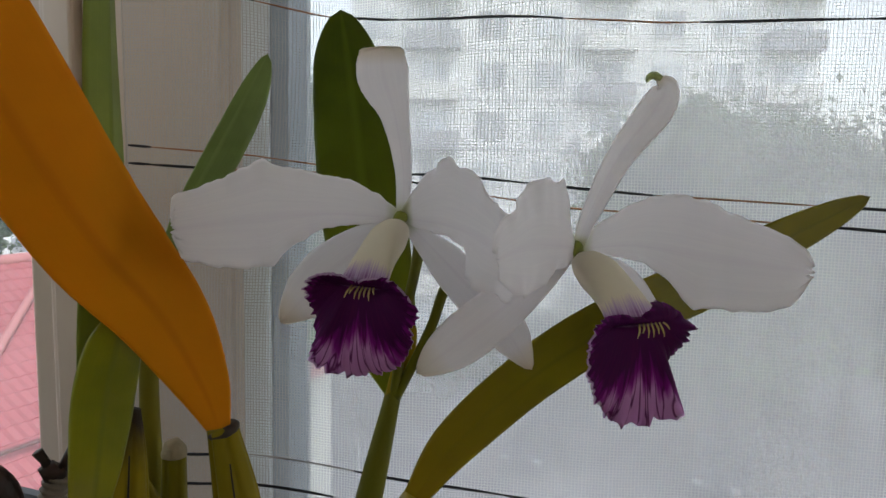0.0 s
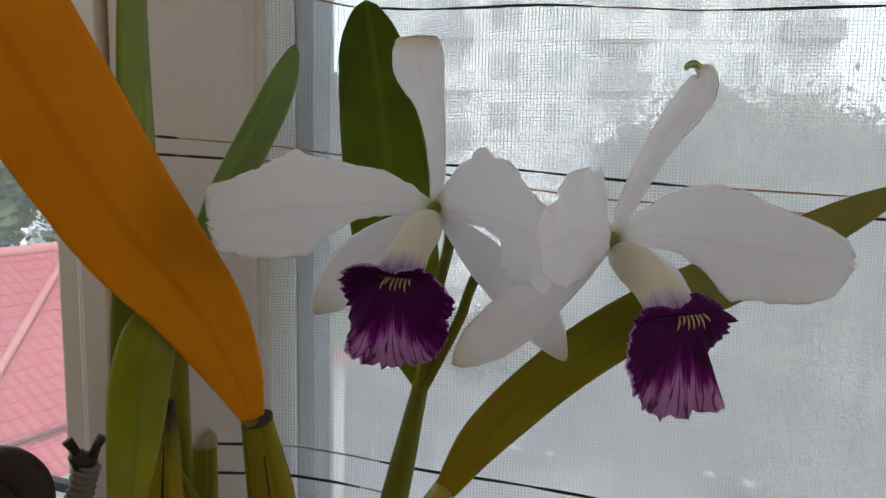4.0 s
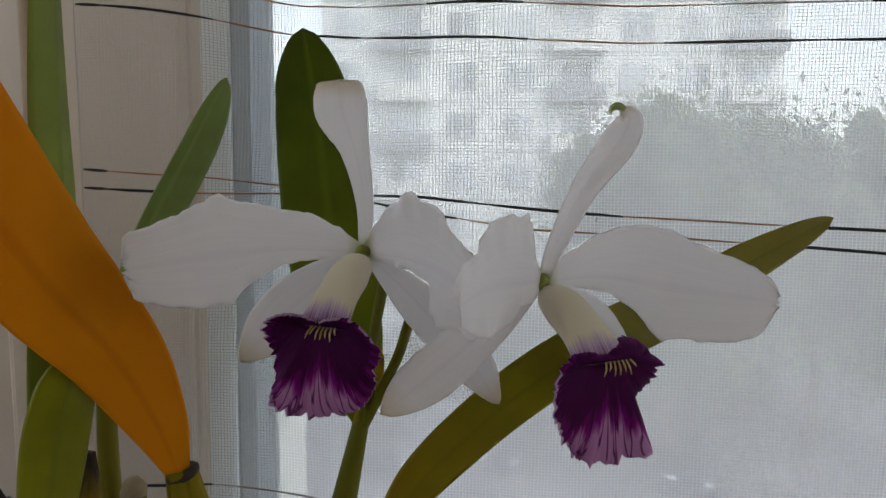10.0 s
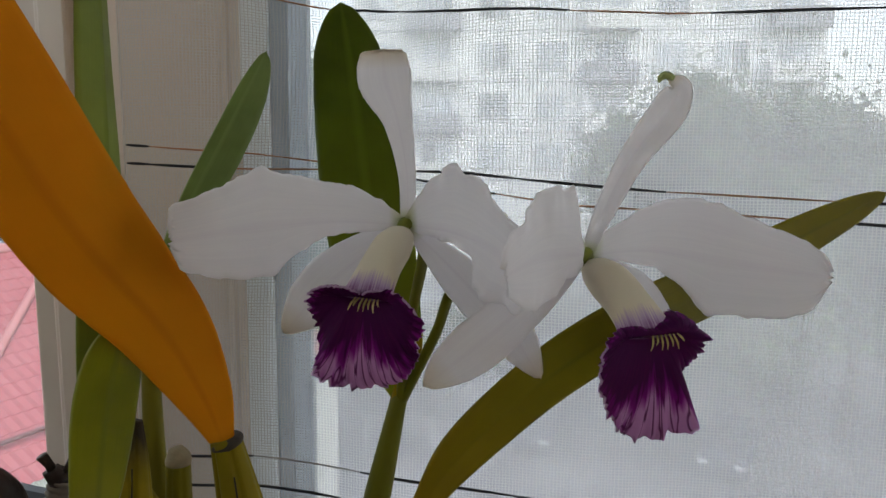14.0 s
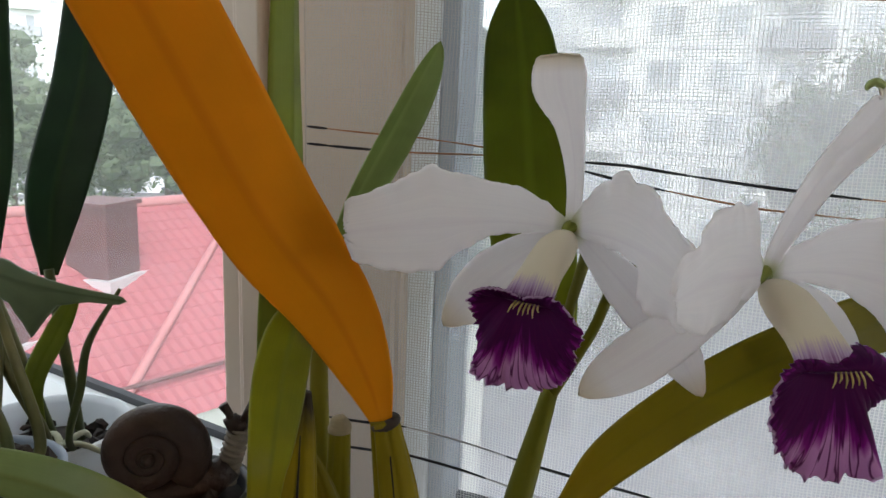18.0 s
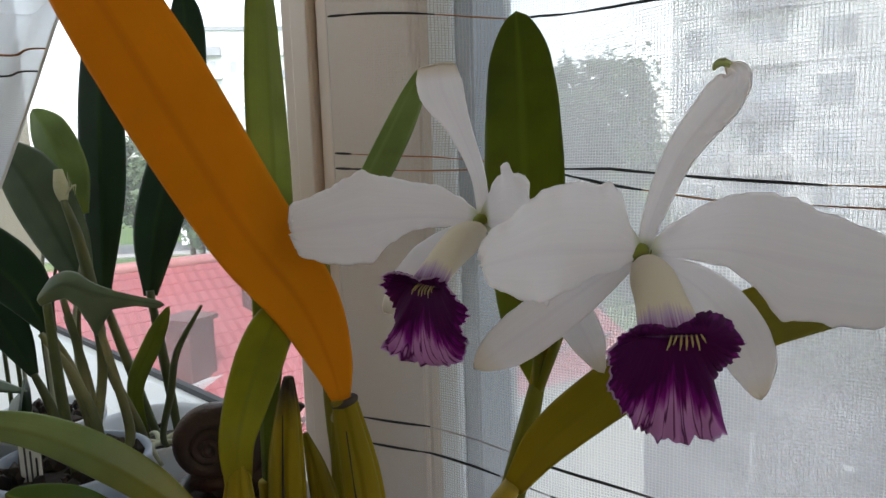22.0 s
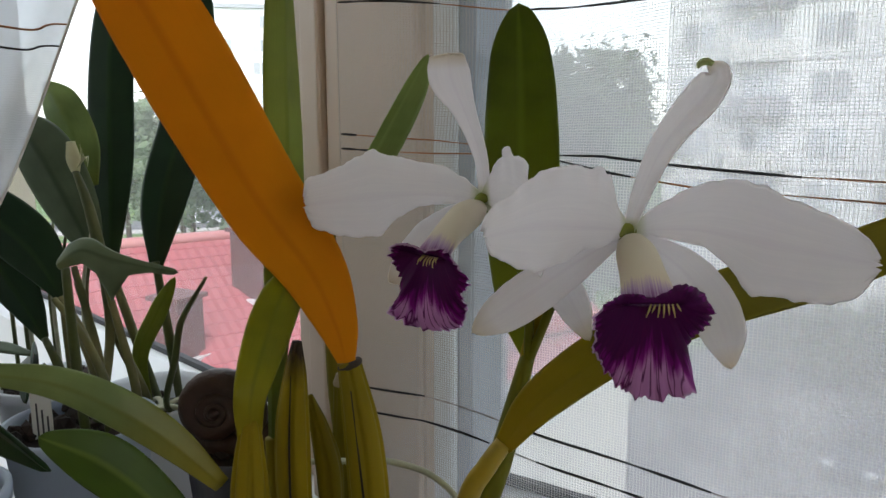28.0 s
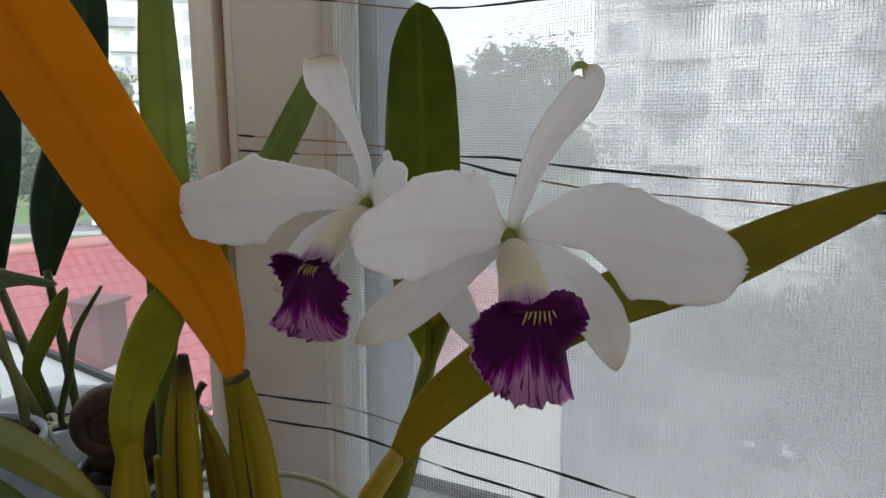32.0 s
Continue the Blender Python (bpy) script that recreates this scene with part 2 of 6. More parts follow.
def lip_material():
    """Orchid lip. UV x runs from the base of the tube (0) over the mouth (0.45) to the frilled rim (1); y runs round it, 0.5 at the bottom."""
    mat = bpy.data.materials.new("lip_purple")
    mat.use_nodes = True
    nt = mat.node_tree
    bsdf = nt.nodes["Principled BSDF"]
    bsdf.inputs["Roughness"].default_value = 0.6
    bsdf.inputs["Specular IOR Level"].default_value = 0.12
    uv = nt.nodes.new("ShaderNodeUVMap")
    sep = nt.nodes.new("ShaderNodeSeparateXYZ")
    link(nt, uv.outputs[0], sep.inputs[0])
    mp = nt.nodes.new("ShaderNodeMapping")
    mp.inputs["Scale"].default_value = (2.6, 60.0, 1.0)
    link(nt, uv.outputs[0], mp.inputs["Vector"])
    vn = nt.nodes.new("ShaderNodeTexNoise")
    vn.inputs["Scale"].default_value, vn.inputs["Detail"].default_value, vn.inputs["Distortion"].default_value = 1.0, 1.5, 0.7
    link(nt, mp.outputs[0], vn.inputs["Vector"])
    # the lower middle of the lobe is lilac, the rest near-black purple, with thin dark veins over both
    sub = nt.nodes.new("ShaderNodeMath")
    sub.operation = "SUBTRACT"
    sub.inputs[1].default_value = 0.5
    link(nt, sep.outputs["Y"], sub.inputs[0])
    ab = nt.nodes.new("ShaderNodeMath")
    ab.operation = "ABSOLUTE"
    link(nt, sub.outputs[0], ab.inputs[0])
    fade = nt.nodes.new("ShaderNodeMapRange")
    fade.inputs["From Min"].default_value, fade.inputs["From Max"].default_value = 0.50, 0.78
    fade.inputs["To Min"].default_value, fade.inputs["To Max"].default_value = -0.30, 0.66
    link(nt, sep.outputs["X"], fade.inputs["Value"])
    side = nt.nodes.new("ShaderNodeMapRange")
    side.inputs["From Min"].default_value, side.inputs["From Max"].default_value = 0.0, 0.11
    side.inputs["To Min"].default_value, side.inputs["To Max"].default_value = 0.0, -0.85
    link(nt, ab.outputs[0], side.inputs["Value"])
    a1 = nt.nodes.new("ShaderNodeMath")
    a1.operation = "ADD"
    link(nt, fade.outputs[0], a1.inputs[0])
    link(nt, side.outputs[0], a1.inputs[1])
    a2 = nt.nodes.new("ShaderNodeMath")
    a2.operation = "ADD"
    link(nt, a1.outputs[0], a2.inputs[0])
    link(nt, vn.outputs["Fac"], a2.inputs[1])
    ramp = nt.nodes.new("ShaderNodeValToRGB")
    cr = ramp.color_ramp
    cr.elements[0].position, cr.elements[0].color = 0.24, (0.060, 0.001, 0.062, 1)
    cr.elements[1].position, cr.elements[1].color = 0.48, (0.20, 0.006, 0.20, 1)
    e = cr.elements.new(0.60)
    e.color = (0.34, 0.08, 0.34, 1)
    e = cr.elements.new(0.74)
    e.color = (0.52, 0.24, 0.53, 1)
    link(nt, a2.outputs[0], ramp.inputs["Fac"])
    mpv = nt.nodes.new("ShaderNodeMapping")
    mpv.inputs["Scale"].default_value = (2.6, 64.0, 1.0)
    link(nt, uv.outputs[0], mpv.inputs["Vector"])
    vv = nt.nodes.new("ShaderNodeTexNoise")
    vv.inputs["Scale"].default_value, vv.inputs["Detail"].default_value, vv.inputs["Distortion"].default_value = 1.0, 1.0, 0.5
    link(nt, mpv.outputs[0], vv.inputs["Vector"])
    dv = nt.nodes.new("ShaderNodeMath")
    dv.operation = "SUBTRACT"
    dv.inputs[1].default_value = 0.5
    link(nt, vv.outputs["Fac"], dv.inputs[0])
    da = nt.nodes.new("ShaderNodeMath")
    da.operation = "ABSOLUTE"
    link(nt, dv.outputs[0], da.inputs[0])
    line = nt.nodes.new("ShaderNodeMapRange")
    line.inputs["From Min"].default_value, line.inputs["From Max"].default_value = 0.012, 0.05
    line.inputs["To Min"].default_value, line.inputs["To Max"].default_value = 0.9, 0.0
    link(nt, da.outputs[0], line.inputs["Value"])
    veined = nt.nodes.new("ShaderNodeMix")
    veined.data_type = "RGBA"
    link(nt, line.outputs[0], veined.inputs["Factor"])
    link(nt, ramp.outputs["Color"], veined.inputs["A"])
    veined.inputs["B"].default_value = (0.075, 0.002, 0.065, 1)
    # pale frilled rim
    rim = nt.nodes.new("ShaderNodeMapRange")
    rim.inputs["From Min"].default_value, rim.inputs["From Max"].default_value = 0.955, 0.982
    rim.inputs["To Min"].default_value, rim.inputs["To Max"].default_value = 0.0, 0.8
    link(nt, sep.outputs["X"], rim.inputs["Value"])
    mr = nt.nodes.new("ShaderNodeMix")
    mr.data_type = "RGBA"
    link(nt, rim.outputs[0], mr.inputs["Factor"])
    link(nt, veined.outputs["Result"], mr.inputs["A"])
    mr.inputs["B"].default_value = (0.6, 0.42, 0.66, 1)
    # cream tube, with lilac veins where it opens
    tube = nt.nodes.new("ShaderNodeValToRGB")
    tr_ = tube.color_ramp
    tr_.elements[0].position, tr_.elements[0].color = 0.31, (0.2, 0.05, 0.22, 1)
    tr_.elements[1].position, tr_.elements[1].color = 0.62, (0.80, 0.74, 0.62, 1)
    e = tr_.elements.new(0.46)
    e.color = (0.52, 0.38, 0.6, 1)
    veins = nt.nodes.new("ShaderNodeMapRange")
    veins.inputs["From Min"].default_value, veins.inputs["From Max"].default_value = 0.31, 0.42
    veins.inputs["To Min"].default_value, veins.inputs["To Max"].default_value = 0.62, 0.20
    link(nt, sep.outputs["X"], veins.inputs["Value"])
    a3 = nt.nodes.new("ShaderNodeMath")
    a3.operation = "MULTIPLY_ADD"
    a3.inputs[1].default_value = 0.42
    link(nt, vn.outputs["Fac"], a3.inputs[0])
    link(nt, veins.outputs[0], a3.inputs[2])
    link(nt, a3.outputs[0], tube.inputs["Fac"])
    sw = nt.nodes.new("ShaderNodeMapRange")
    sw.inputs["From Min"].default_value, sw.inputs["From Max"].default_value = 0.425, 0.447
    link(nt, sep.outputs["X"], sw.inputs["Value"])
    mx = nt.nodes.new("ShaderNodeMix")
    mx.data_type = "RGBA"
    link(nt, sw.outputs[0], mx.inputs["Factor"])
    link(nt, tube.outputs["Color"], mx.inputs["A"])
    link(nt, mr.outputs["Result"], mx.inputs["B"])
    link(nt, mx.outputs["Result"], bsdf.inputs["Base Color"])
    bp = nt.nodes.new("ShaderNodeBump")
    bp.inputs["Strength"].default_value, bp.inputs["Distance"].default_value = 0.05, 0.001
    link(nt, vn.outputs["Fac"], bp.inputs["Height"])
    link(nt, bp.outputs[0], bsdf.inputs["Normal"])
    tr = nt.nodes.new("ShaderNodeBsdfTranslucent")
    link(nt, mx.outputs["Result"], tr.inputs["Color"])
    mix = nt.nodes.new("ShaderNodeMixShader")
    mix.inputs[0].default_value = 0.3
    link(nt, bsdf.outputs[0], mix.inputs[1])
    link(nt, tr.outputs[0], mix.inputs[2])
    link(nt, mix.outputs[0], nt.nodes["Material Output"].inputs["Surface"])
    return mat


def net_material(name, pitch, thread, tint, yarn_colour, cover):
    """Woven net: square holes crossed by fine fuzz, between threads that cover more. UV in metres."""
    mat = bpy.data.materials.new(name)
    mat.use_nodes = True
    nt = mat.node_tree
    nt.nodes.remove(nt.nodes["Principled BSDF"])
    uv = nt.nodes.new("ShaderNodeUVMap")
    nz = nt.nodes.new("ShaderNodeTexNoise")
    nz.inputs["Scale"].default_value, nz.inputs["Detail"].default_value = 14.0, 2.0
    link(nt, uv.outputs[0], nz.inputs["Vector"])
    wob = nt.nodes.new("ShaderNodeVectorMath")
    wob.operation = "SCALE"
    wob.inputs["Scale"].default_value = pitch[1] * 1.4
    link(nt, nz.outputs["Color"], wob.inputs[0])
    addv = nt.nodes.new("ShaderNodeVectorMath")
    link(nt, uv.outputs[0], addv.inputs[0])
    link(nt, wob.outputs[0], addv.inputs[1])
    sep = nt.nodes.new("ShaderNodeSeparateXYZ")
    link(nt, addv.outputs[0], sep.inputs[0])
    lines = []
    for axis, step in zip(("X", "Y"), pitch):
        # threads that crowd and part along each direction of the weave
        uneven = nt.nodes.new("ShaderNodeTexNoise")
        uneven.noise_dimensions = "1D"
        uneven.inputs["Scale"].default_value, uneven.inputs["Detail"].default_value = 0.22 / step, 1.0
        link(nt, sep.outputs[axis], uneven.inputs["W"])
        shift = nt.nodes.new("ShaderNodeMath")
        shift.operation = "MULTIPLY_ADD"
        shift.inputs[1].default_value = step * 0.7
        link(nt, uneven.outputs["Fac"], shift.inputs[0])
        link(nt, sep.outputs[axis], shift.inputs[2])
        div = nt.nodes.new("ShaderNodeMath")
        div.operation = "DIVIDE"
        div.inputs[1].default_value = step
        link(nt, shift.outputs[0], div.inputs[0])
        fr = nt.nodes.new("ShaderNodeMath")
        fr.operation = "FRACT"
        link(nt, div.outputs[0], fr.inputs[0])
        lt = nt.nodes.new("ShaderNodeMath")
        lt.operation = "LESS_THAN"
        lt.inputs[1].default_value = thread
        link(nt, fr.outputs[0], lt.inputs[0])
        lines.append(lt)
    mx = nt.nodes.new("ShaderNodeMath")
    mx.operation = "MAXIMUM"
    link(nt, lines[0].outputs[0], mx.inputs[0])
    link(nt, lines[1].outputs[0], mx.inputs[1])
    def cloth(colour, front):
        df = nt.nodes.new("ShaderNodeBsdfDiffuse")
        tl = nt.nodes.new("ShaderNodeBsdfTranslucent")
        for n in (df, tl):
            n.inputs["Color"].default_value = (*colour, 1)
        m1 = nt.nodes.new("ShaderNodeMixShader")
        m1.inputs[0].default_value = 1 - front
        link(nt, df.outputs[0], m1.inputs[1])
        link(nt, tl.outputs[0], m1.inputs[2])
        return m1
    tp = nt.nodes.new("ShaderNodeBsdfTransparent")
    fuzz = nt.nodes.new("ShaderNodeMixShader")
    fuzz.inputs[0].default_value = tint[3]
    link(nt, tp.outputs[0], fuzz.inputs[1])
    link(nt, cloth(tint[:3], 0.12).outputs[0], fuzz.inputs[2])
    yarn = nt.nodes.new("ShaderNodeMixShader")
    yarn.inputs[0].default_value = cover
    link(nt, tp.outputs[0], yarn.inputs[1])
    link(nt, cloth(yarn_colour, 0.4).outputs[0], yarn.inputs[2])
    m2 = nt.nodes.new("ShaderNodeMixShader")
    link(nt, mx.outputs[0], m2.inputs[0])
    link(nt, fuzz.outputs[0], m2.inputs[1])
    link(nt, yarn.outputs[0], m2.inputs[2])
    link(nt, m2.outputs[0], nt.nodes["Material Output"].inputs["Surface"])
    return mat


def glass_material(name, tint=(0.96, 0.98, 0.98), gloss=0.03, dust=0.0):
    """Clear pane with a little gloss and a film of pale dust that scatters the daylight."""
    mat = bpy.data.materials.new(name)
    mat.use_nodes = True
    nt = mat.node_tree
    nt.nodes.remove(nt.nodes["Principled BSDF"])
    tp = nt.nodes.new("ShaderNodeBsdfTransparent")
    tp.inputs["Color"].default_value = (*tint, 1)
    gl = nt.nodes.new("ShaderNodeBsdfGlossy")
    gl.inputs["Roughness"].default_value = 0.03
    mix = nt.nodes.new("ShaderNodeMixShader")
    mix.inputs[0].default_value = gloss
    link(nt, tp.outputs[0], mix.inputs[1])
    link(nt, gl.outputs[0], mix.inputs[2])
    film = nt.nodes.new("ShaderNodeBsdfTranslucent")
    film.inputs["Color"].default_value = (0.84, 0.84, 0.89, 1)
    tc = nt.nodes.new("ShaderNodeTexCoord")
    nz = nt.nodes.new("ShaderNodeTexNoise")
    nz.inputs["Scale"].default_value, nz.inputs["Detail"].default_value = 7.0, 5.0
    link(nt, tc.outputs["Object"], nz.inputs["Vector"])
    amount = nt.nodes.new("ShaderNodeMapRange")
    amount.inputs["From Min"].default_value, amount.inputs["From Max"].default_value = 0.3, 0.7
    amount.inputs["To Min"].default_value, amount.inputs["To Max"].default_value = dust * 0.8, dust * 1.2
    link(nt, nz.outputs["Fac"], amount.inputs["Value"])
    m2 = nt.nodes.new("ShaderNodeMixShader")
    link(nt, amount.outputs[0], m2.inputs[0])
    link(nt, mix.outputs[0], m2.inputs[1])
    link(nt, film.outputs[0], m2.inputs[2])
    link(nt, m2.outputs[0], nt.nodes["Material Output"].inputs["Surface"])
    return mat


PETAL, SEPAL = petal_material("petal_white", 0.0), petal_material("sepal_white", 0.6)
LIP = lip_material()
LEAF_YELLOW = leaf_material("leaf_yellow", (0.70, 0.275, 0.001), (0.60, 0.215, 0.001), (0.70, 0.265, 0.002), 0.6, 0.42, 0.1, (0.72, 0.29, 0.002), 0.03, 0.94)
LEAF_LIGHT = leaf_material("leaf_light_green", (0.21, 0.285, 0.085), (0.24, 0.32, 0.1), (0.23, 0.29, 0.06), 0.35, 0.35)
LEAF_GREEN = leaf_material("leaf_green", (0.065, 0.115, 0.016), (0.14, 0.2, 0.035), (0.24, 0.21, 0.02), 0.35, 0.3)
LEAF_BIG = leaf_material("leaf_deep_green", (0.095, 0.132, 0.006), (0.13, 0.18, 0.012), (0.24, 0.265, 0.008), 0.38, 0.42, 0.75)
# the dark base tint paints the shade on the leaf's lower part
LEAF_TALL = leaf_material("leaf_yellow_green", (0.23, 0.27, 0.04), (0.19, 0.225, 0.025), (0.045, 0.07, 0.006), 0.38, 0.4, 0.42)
LEAF_WING = leaf_material("leaf_yellow_green_young", (0.23, 0.23, 0.008), (0.185, 0.19, 0.013), (0.26, 0.2, 0.008), 0.38, 0.38, 0.5)
# pale body colour includes the window's sheen on the upper face; base is yellowed
LEAF_ARCH = leaf_material("leaf_arching_sheen", (0.20, 0.26, 0.095), (0.17, 0.2, 0.06), (0.32, 0.25, 0.02), 0.3, 0.25, 0.35)
LEAF_OLIVE = leaf_material("leaf_olive", (0.205, 0.175, 0.005), (0.17, 0.15, 0.005), (0.30, 0.205, 0.006), 0.38, 0.34, 0.38)
LEAF_DARK = leaf_material("leaf_dark", (0.011, 0.032, 0.010), (0.022, 0.05, 0.014), (0.02, 0.04, 0.01), 0.42, 0.12)
LEAF_GREY = leaf_material("leaf_grey_green", (0.10, 0.135, 0.075), (0.055, 0.08, 0.04), (0.12, 0.145, 0.06), 0.42, 0.15)
BULB = material("pseudobulb_green", (0.105, 0.10, 0.013), 0.48, vary=0.3, scale=60, bump=0.35, second=(0.22, 0.145, 0.012), second_at=(0.42, 0.62), stretch=(1, 1, 0.15), through_light=0.08)
def bulb_material(name, from_, to_):
    """Pseudobulb skin: olive and straw streaks along it, browned and withered towards the top. UV x runs up the bulb, y round it."""
    mat = material(name, (0.13, 0.105, 0.003), 0.58, vary=0.3, scale=60, bump=0.3, second=(0.225, 0.155, 0.004), second_at=(0.42, 0.62), stretch=(1, 1, 0.15), spec=0.12)
    nt = mat.node_tree
    bsdf = nt.nodes["Principled BSDF"]
    skin = bsdf.inputs["Base Color"].links[0].from_socket
    uv = nt.nodes.new("ShaderNodeUVMap")
    sep = nt.nodes.new("ShaderNodeSeparateXYZ")
    link(nt, uv.outputs[0], sep.inputs[0])
    nz = nt.nodes.new("ShaderNodeTexNoise")
    nz.inputs["Scale"].default_value = 9.0
    link(nt, uv.outputs[0], nz.inputs["Vector"])
    add = nt.nodes.new("ShaderNodeMath")
    add.operation = "MULTIPLY_ADD"
    add.inputs[1].default_value = 0.16
    link(nt, nz.outputs["Fac"], add.inputs[0])
    link(nt, sep.outputs["X"], add.inputs[2])
    rng = nt.nodes.new("ShaderNodeMapRange")
    rng.inputs["From Min"].default_value, rng.inputs["From Max"].default_value = from_ + 0.08, to_ + 0.08
    link(nt, add.outputs[0], rng.inputs["Value"])
    mix = nt.nodes.new("ShaderNodeMix")
    mix.data_type = "RGBA"
    link(nt, rng.outputs[0], mix.inputs["Factor"])
    link(nt, skin, mix.inputs["A"])
    mix.inputs["B"].default_value = (0.028, 0.018, 0.011, 1)
    link(nt, mix.outputs["Result"], bsdf.inputs["Base Color"])
    return mat


BULB_SKIN = bulb_material("pseudobulb_skin", 1.2, 1.4)
BULB_WITHERED = bulb_material("pseudobulb_withered_top", 0.72, 0.93)
FURROW_SHADE = material("furrow_shade", (0.012, 0.008, 0.004), 0.9, vary=0.3, scale=200)
BULB_DRY = material("dry_sheath", (0.03, 0.02, 0.012), 0.8, vary=0.4, scale=90, bump=0.6, second=(0.07, 0.052, 0.025), stretch=(1, 1, 0.15))
STEM = material("flower_stem_green", (0.115, 0.11, 0.006), 0.5, spec=0.15, vary=0.2, scale=70, bump=0.2, second=(0.18, 0.14, 0.014), stretch=(1, 1, 0.2))
COLUMN = material("column_green", (0.22, 0.25, 0.03), 0.45, vary=0.15, scale=200, through_light=0.2)
THROAT = material("throat_yellow", (0.46, 0.34, 0.13), 0.6, vary=0.3, scale=300, second=(0.62, 0.52, 0.3))
STEM_YELLOW = material("leaf_stalk_yellow", (0.24, 0.18, 0.008), 0.45, vary=0.2, scale=70, bump=0.2, second=(0.3, 0.2, 0.01), stretch=(1, 1, 0.2))
ROOT = material("root_pale", (0.42, 0.42, 0.3), 0.7, vary=0.2, scale=80, bump=0.4)
ROOT_GREEN = material("root_green", (0.055, 0.07, 0.013), 0.5, vary=0.3, scale=60, bump=0.4, second=(0.15, 0.135, 0.045))
BARK = material("bark", (0.026, 0.016, 0.012), 0.9, vary=0.5, scale=60, bump=0.8, bump_scale=120, per_object=0.5)
# one white plastic, light put into its colour: beige in shade, paler and bluish where lit
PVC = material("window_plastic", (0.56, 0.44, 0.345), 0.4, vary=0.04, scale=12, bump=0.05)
PVC_LIT = material("lit_rail_plastic", (0.88, 0.90, 0.92), 0.4, vary=0.04, scale=12, bump=0.05)
SASH_LIT = material("sash_plastic_lit", (0.82, 0.88, 0.94), 0.4, vary=0.03, scale=12, bump=0.05)
GASKET = material("rubber_seal", (0.03, 0.03, 0.035), 0.6, vary=0.1, scale=50)
GASKET_GREY = material("grey_seal", (0.30, 0.34, 0.40), 0.5, vary=0.08, scale=50)
PLASTER = material("wall_plaster", (0.62, 0.52, 0.40), 0.85, vary=0.05, scale=9, bump=0.3, bump_scale=60)
CEIL = material("ceiling_paint", (0.8, 0.76, 0.70), 0.9, vary=0.03, scale=6, bump=0.1)
FLOORING = material("floor_laminate", (0.3, 0.19, 0.1), 0.4, vary=0.2, scale=10, bump=0.1, stretch=(1, 0.1, 1))
SILL = material("sill_plastic", (0.8, 0.8, 0.8), 0.35, vary=0.06, scale=8, bump=0.05)
NET = net_material("curtain_net", (0.0021, 0.0019), 0.23, (0.74, 0.76, 0.80, 0.17), (0.56, 0.535, 0.51), 0.74)
NET_LEFT = net_material("curtain_net_gathered", (0.0012, 0.0012), 0.5, (0.70, 0.73, 0.79, 0.72), (0.70, 0.73, 0.79), 0.92)
THREAD_BLACK = material("thread_black", (0.012, 0.012, 0.016), 0.9, vary=0.3, scale=400, bump=0.6, bump_scale=1500)
THREAD_RUST = material("thread_rust", (0.32, 0.13, 0.05), 0.9, vary=0.3, scale=400, bump=0.6, bump_scale=1500)
THREAD_GREY = material("thread_grey", (0.3, 0.27, 0.26), 0.9, vary=0.3, scale=400, bump=0.6, bump_scale=1500)
GLASS = glass_material("window_glass", dust=0.07)
GLASS_DUSTY = glass_material("dusty_window_glass", dust=0.31)
POT_WHITE = material("pot_white_plastic", (0.82, 0.84, 0.87), 0.35, vary=0.06, scale=20, through_light=0.4)
POT_BLUE = material("pot_blue_plastic", (0.46, 0.53, 0.65), 0.3, vary=0.1, scale=20, through_light=0.35)
POT_DARK = material("pot_dark_plastic", (0.03, 0.03, 0.035), 0.45, vary=0.15, scale=30)
NECK = material("snail_neck_clay", (0.2, 0.17, 0.14), 0.7, vary=0.3, scale=120, bump=0.6)
SNAIL = material("snail_glazed_clay", (0.028, 0.013, 0.009), 0.42, spec=0.35, vary=0.35, scale=70, bump=0.5, bump_scale=260, second=(0.055, 0.028, 0.02))
TAG = material("tag_plastic", (0.62, 0.62, 0.6), 0.45, vary=0.05, scale=60)
INK = material("ink", (0.03, 0.03, 0.04), 0.6, vary=0.2, scale=200)
BUD = material("bud_pale", (0.6, 0.58, 0.36), 0.6, vary=0.15, scale=120, bump=0.3, through_light=0.2)
ROOF = material("roof_red_metal", (0.25, 0.06, 0.07), 0.6, vary=0.10, scale=1.2, bump=0.1, bump_scale=8, per_object=0.06)
ROOF_CAP = material("roof_cap_metal", (0.34, 0.13, 0.13), 0.45, vary=0.1, scale=2)
CHIMNEY = material("chimney_metal", (0.09, 0.03, 0.03), 0.6, vary=0.2, scale=3)
ZINC = material("zinc_cap", (0.62, 0.64, 0.66), 0.35, metal=0.5, vary=0.1, scale=5)
HOUSE_WHITE = material("house_render", (0.5, 0.49, 0.47), 0.9, vary=0.1, scale=0.8, bump=0.3, bump_scale=10)
PANEL = material("panel_concrete", (0.8, 0.81, 0.82), 0.9, vary=0.12, scale=0.6, bump=0.3, bump_scale=6, per_object=0.05)
PANEL_DARK = material("panel_grey", (0.36, 0.37, 0.40), 0.9, vary=0.12, scale=0.6)
PANE = material("far_window_glass", (0.5, 0.53, 0.57), 0.2, vary=0.3, scale=0.4, per_object=0.4)
FRAME_FAR = material("far_window_frame", (0.75, 0.75, 0.74), 0.5, vary=0.05, scale=2)
ASPHALT = material("asphalt", (0.085, 0.085, 0.095), 0.9, vary=0.18, scale=1.5, bump=0.4, bump_scale=40, second=(0.14, 0.14, 0.15), second_at=(0.5, 0.62))
ASPHALT_DARK = material("roofing_felt", (0.05, 0.05, 0.055), 0.9, vary=0.2, scale=2.0)
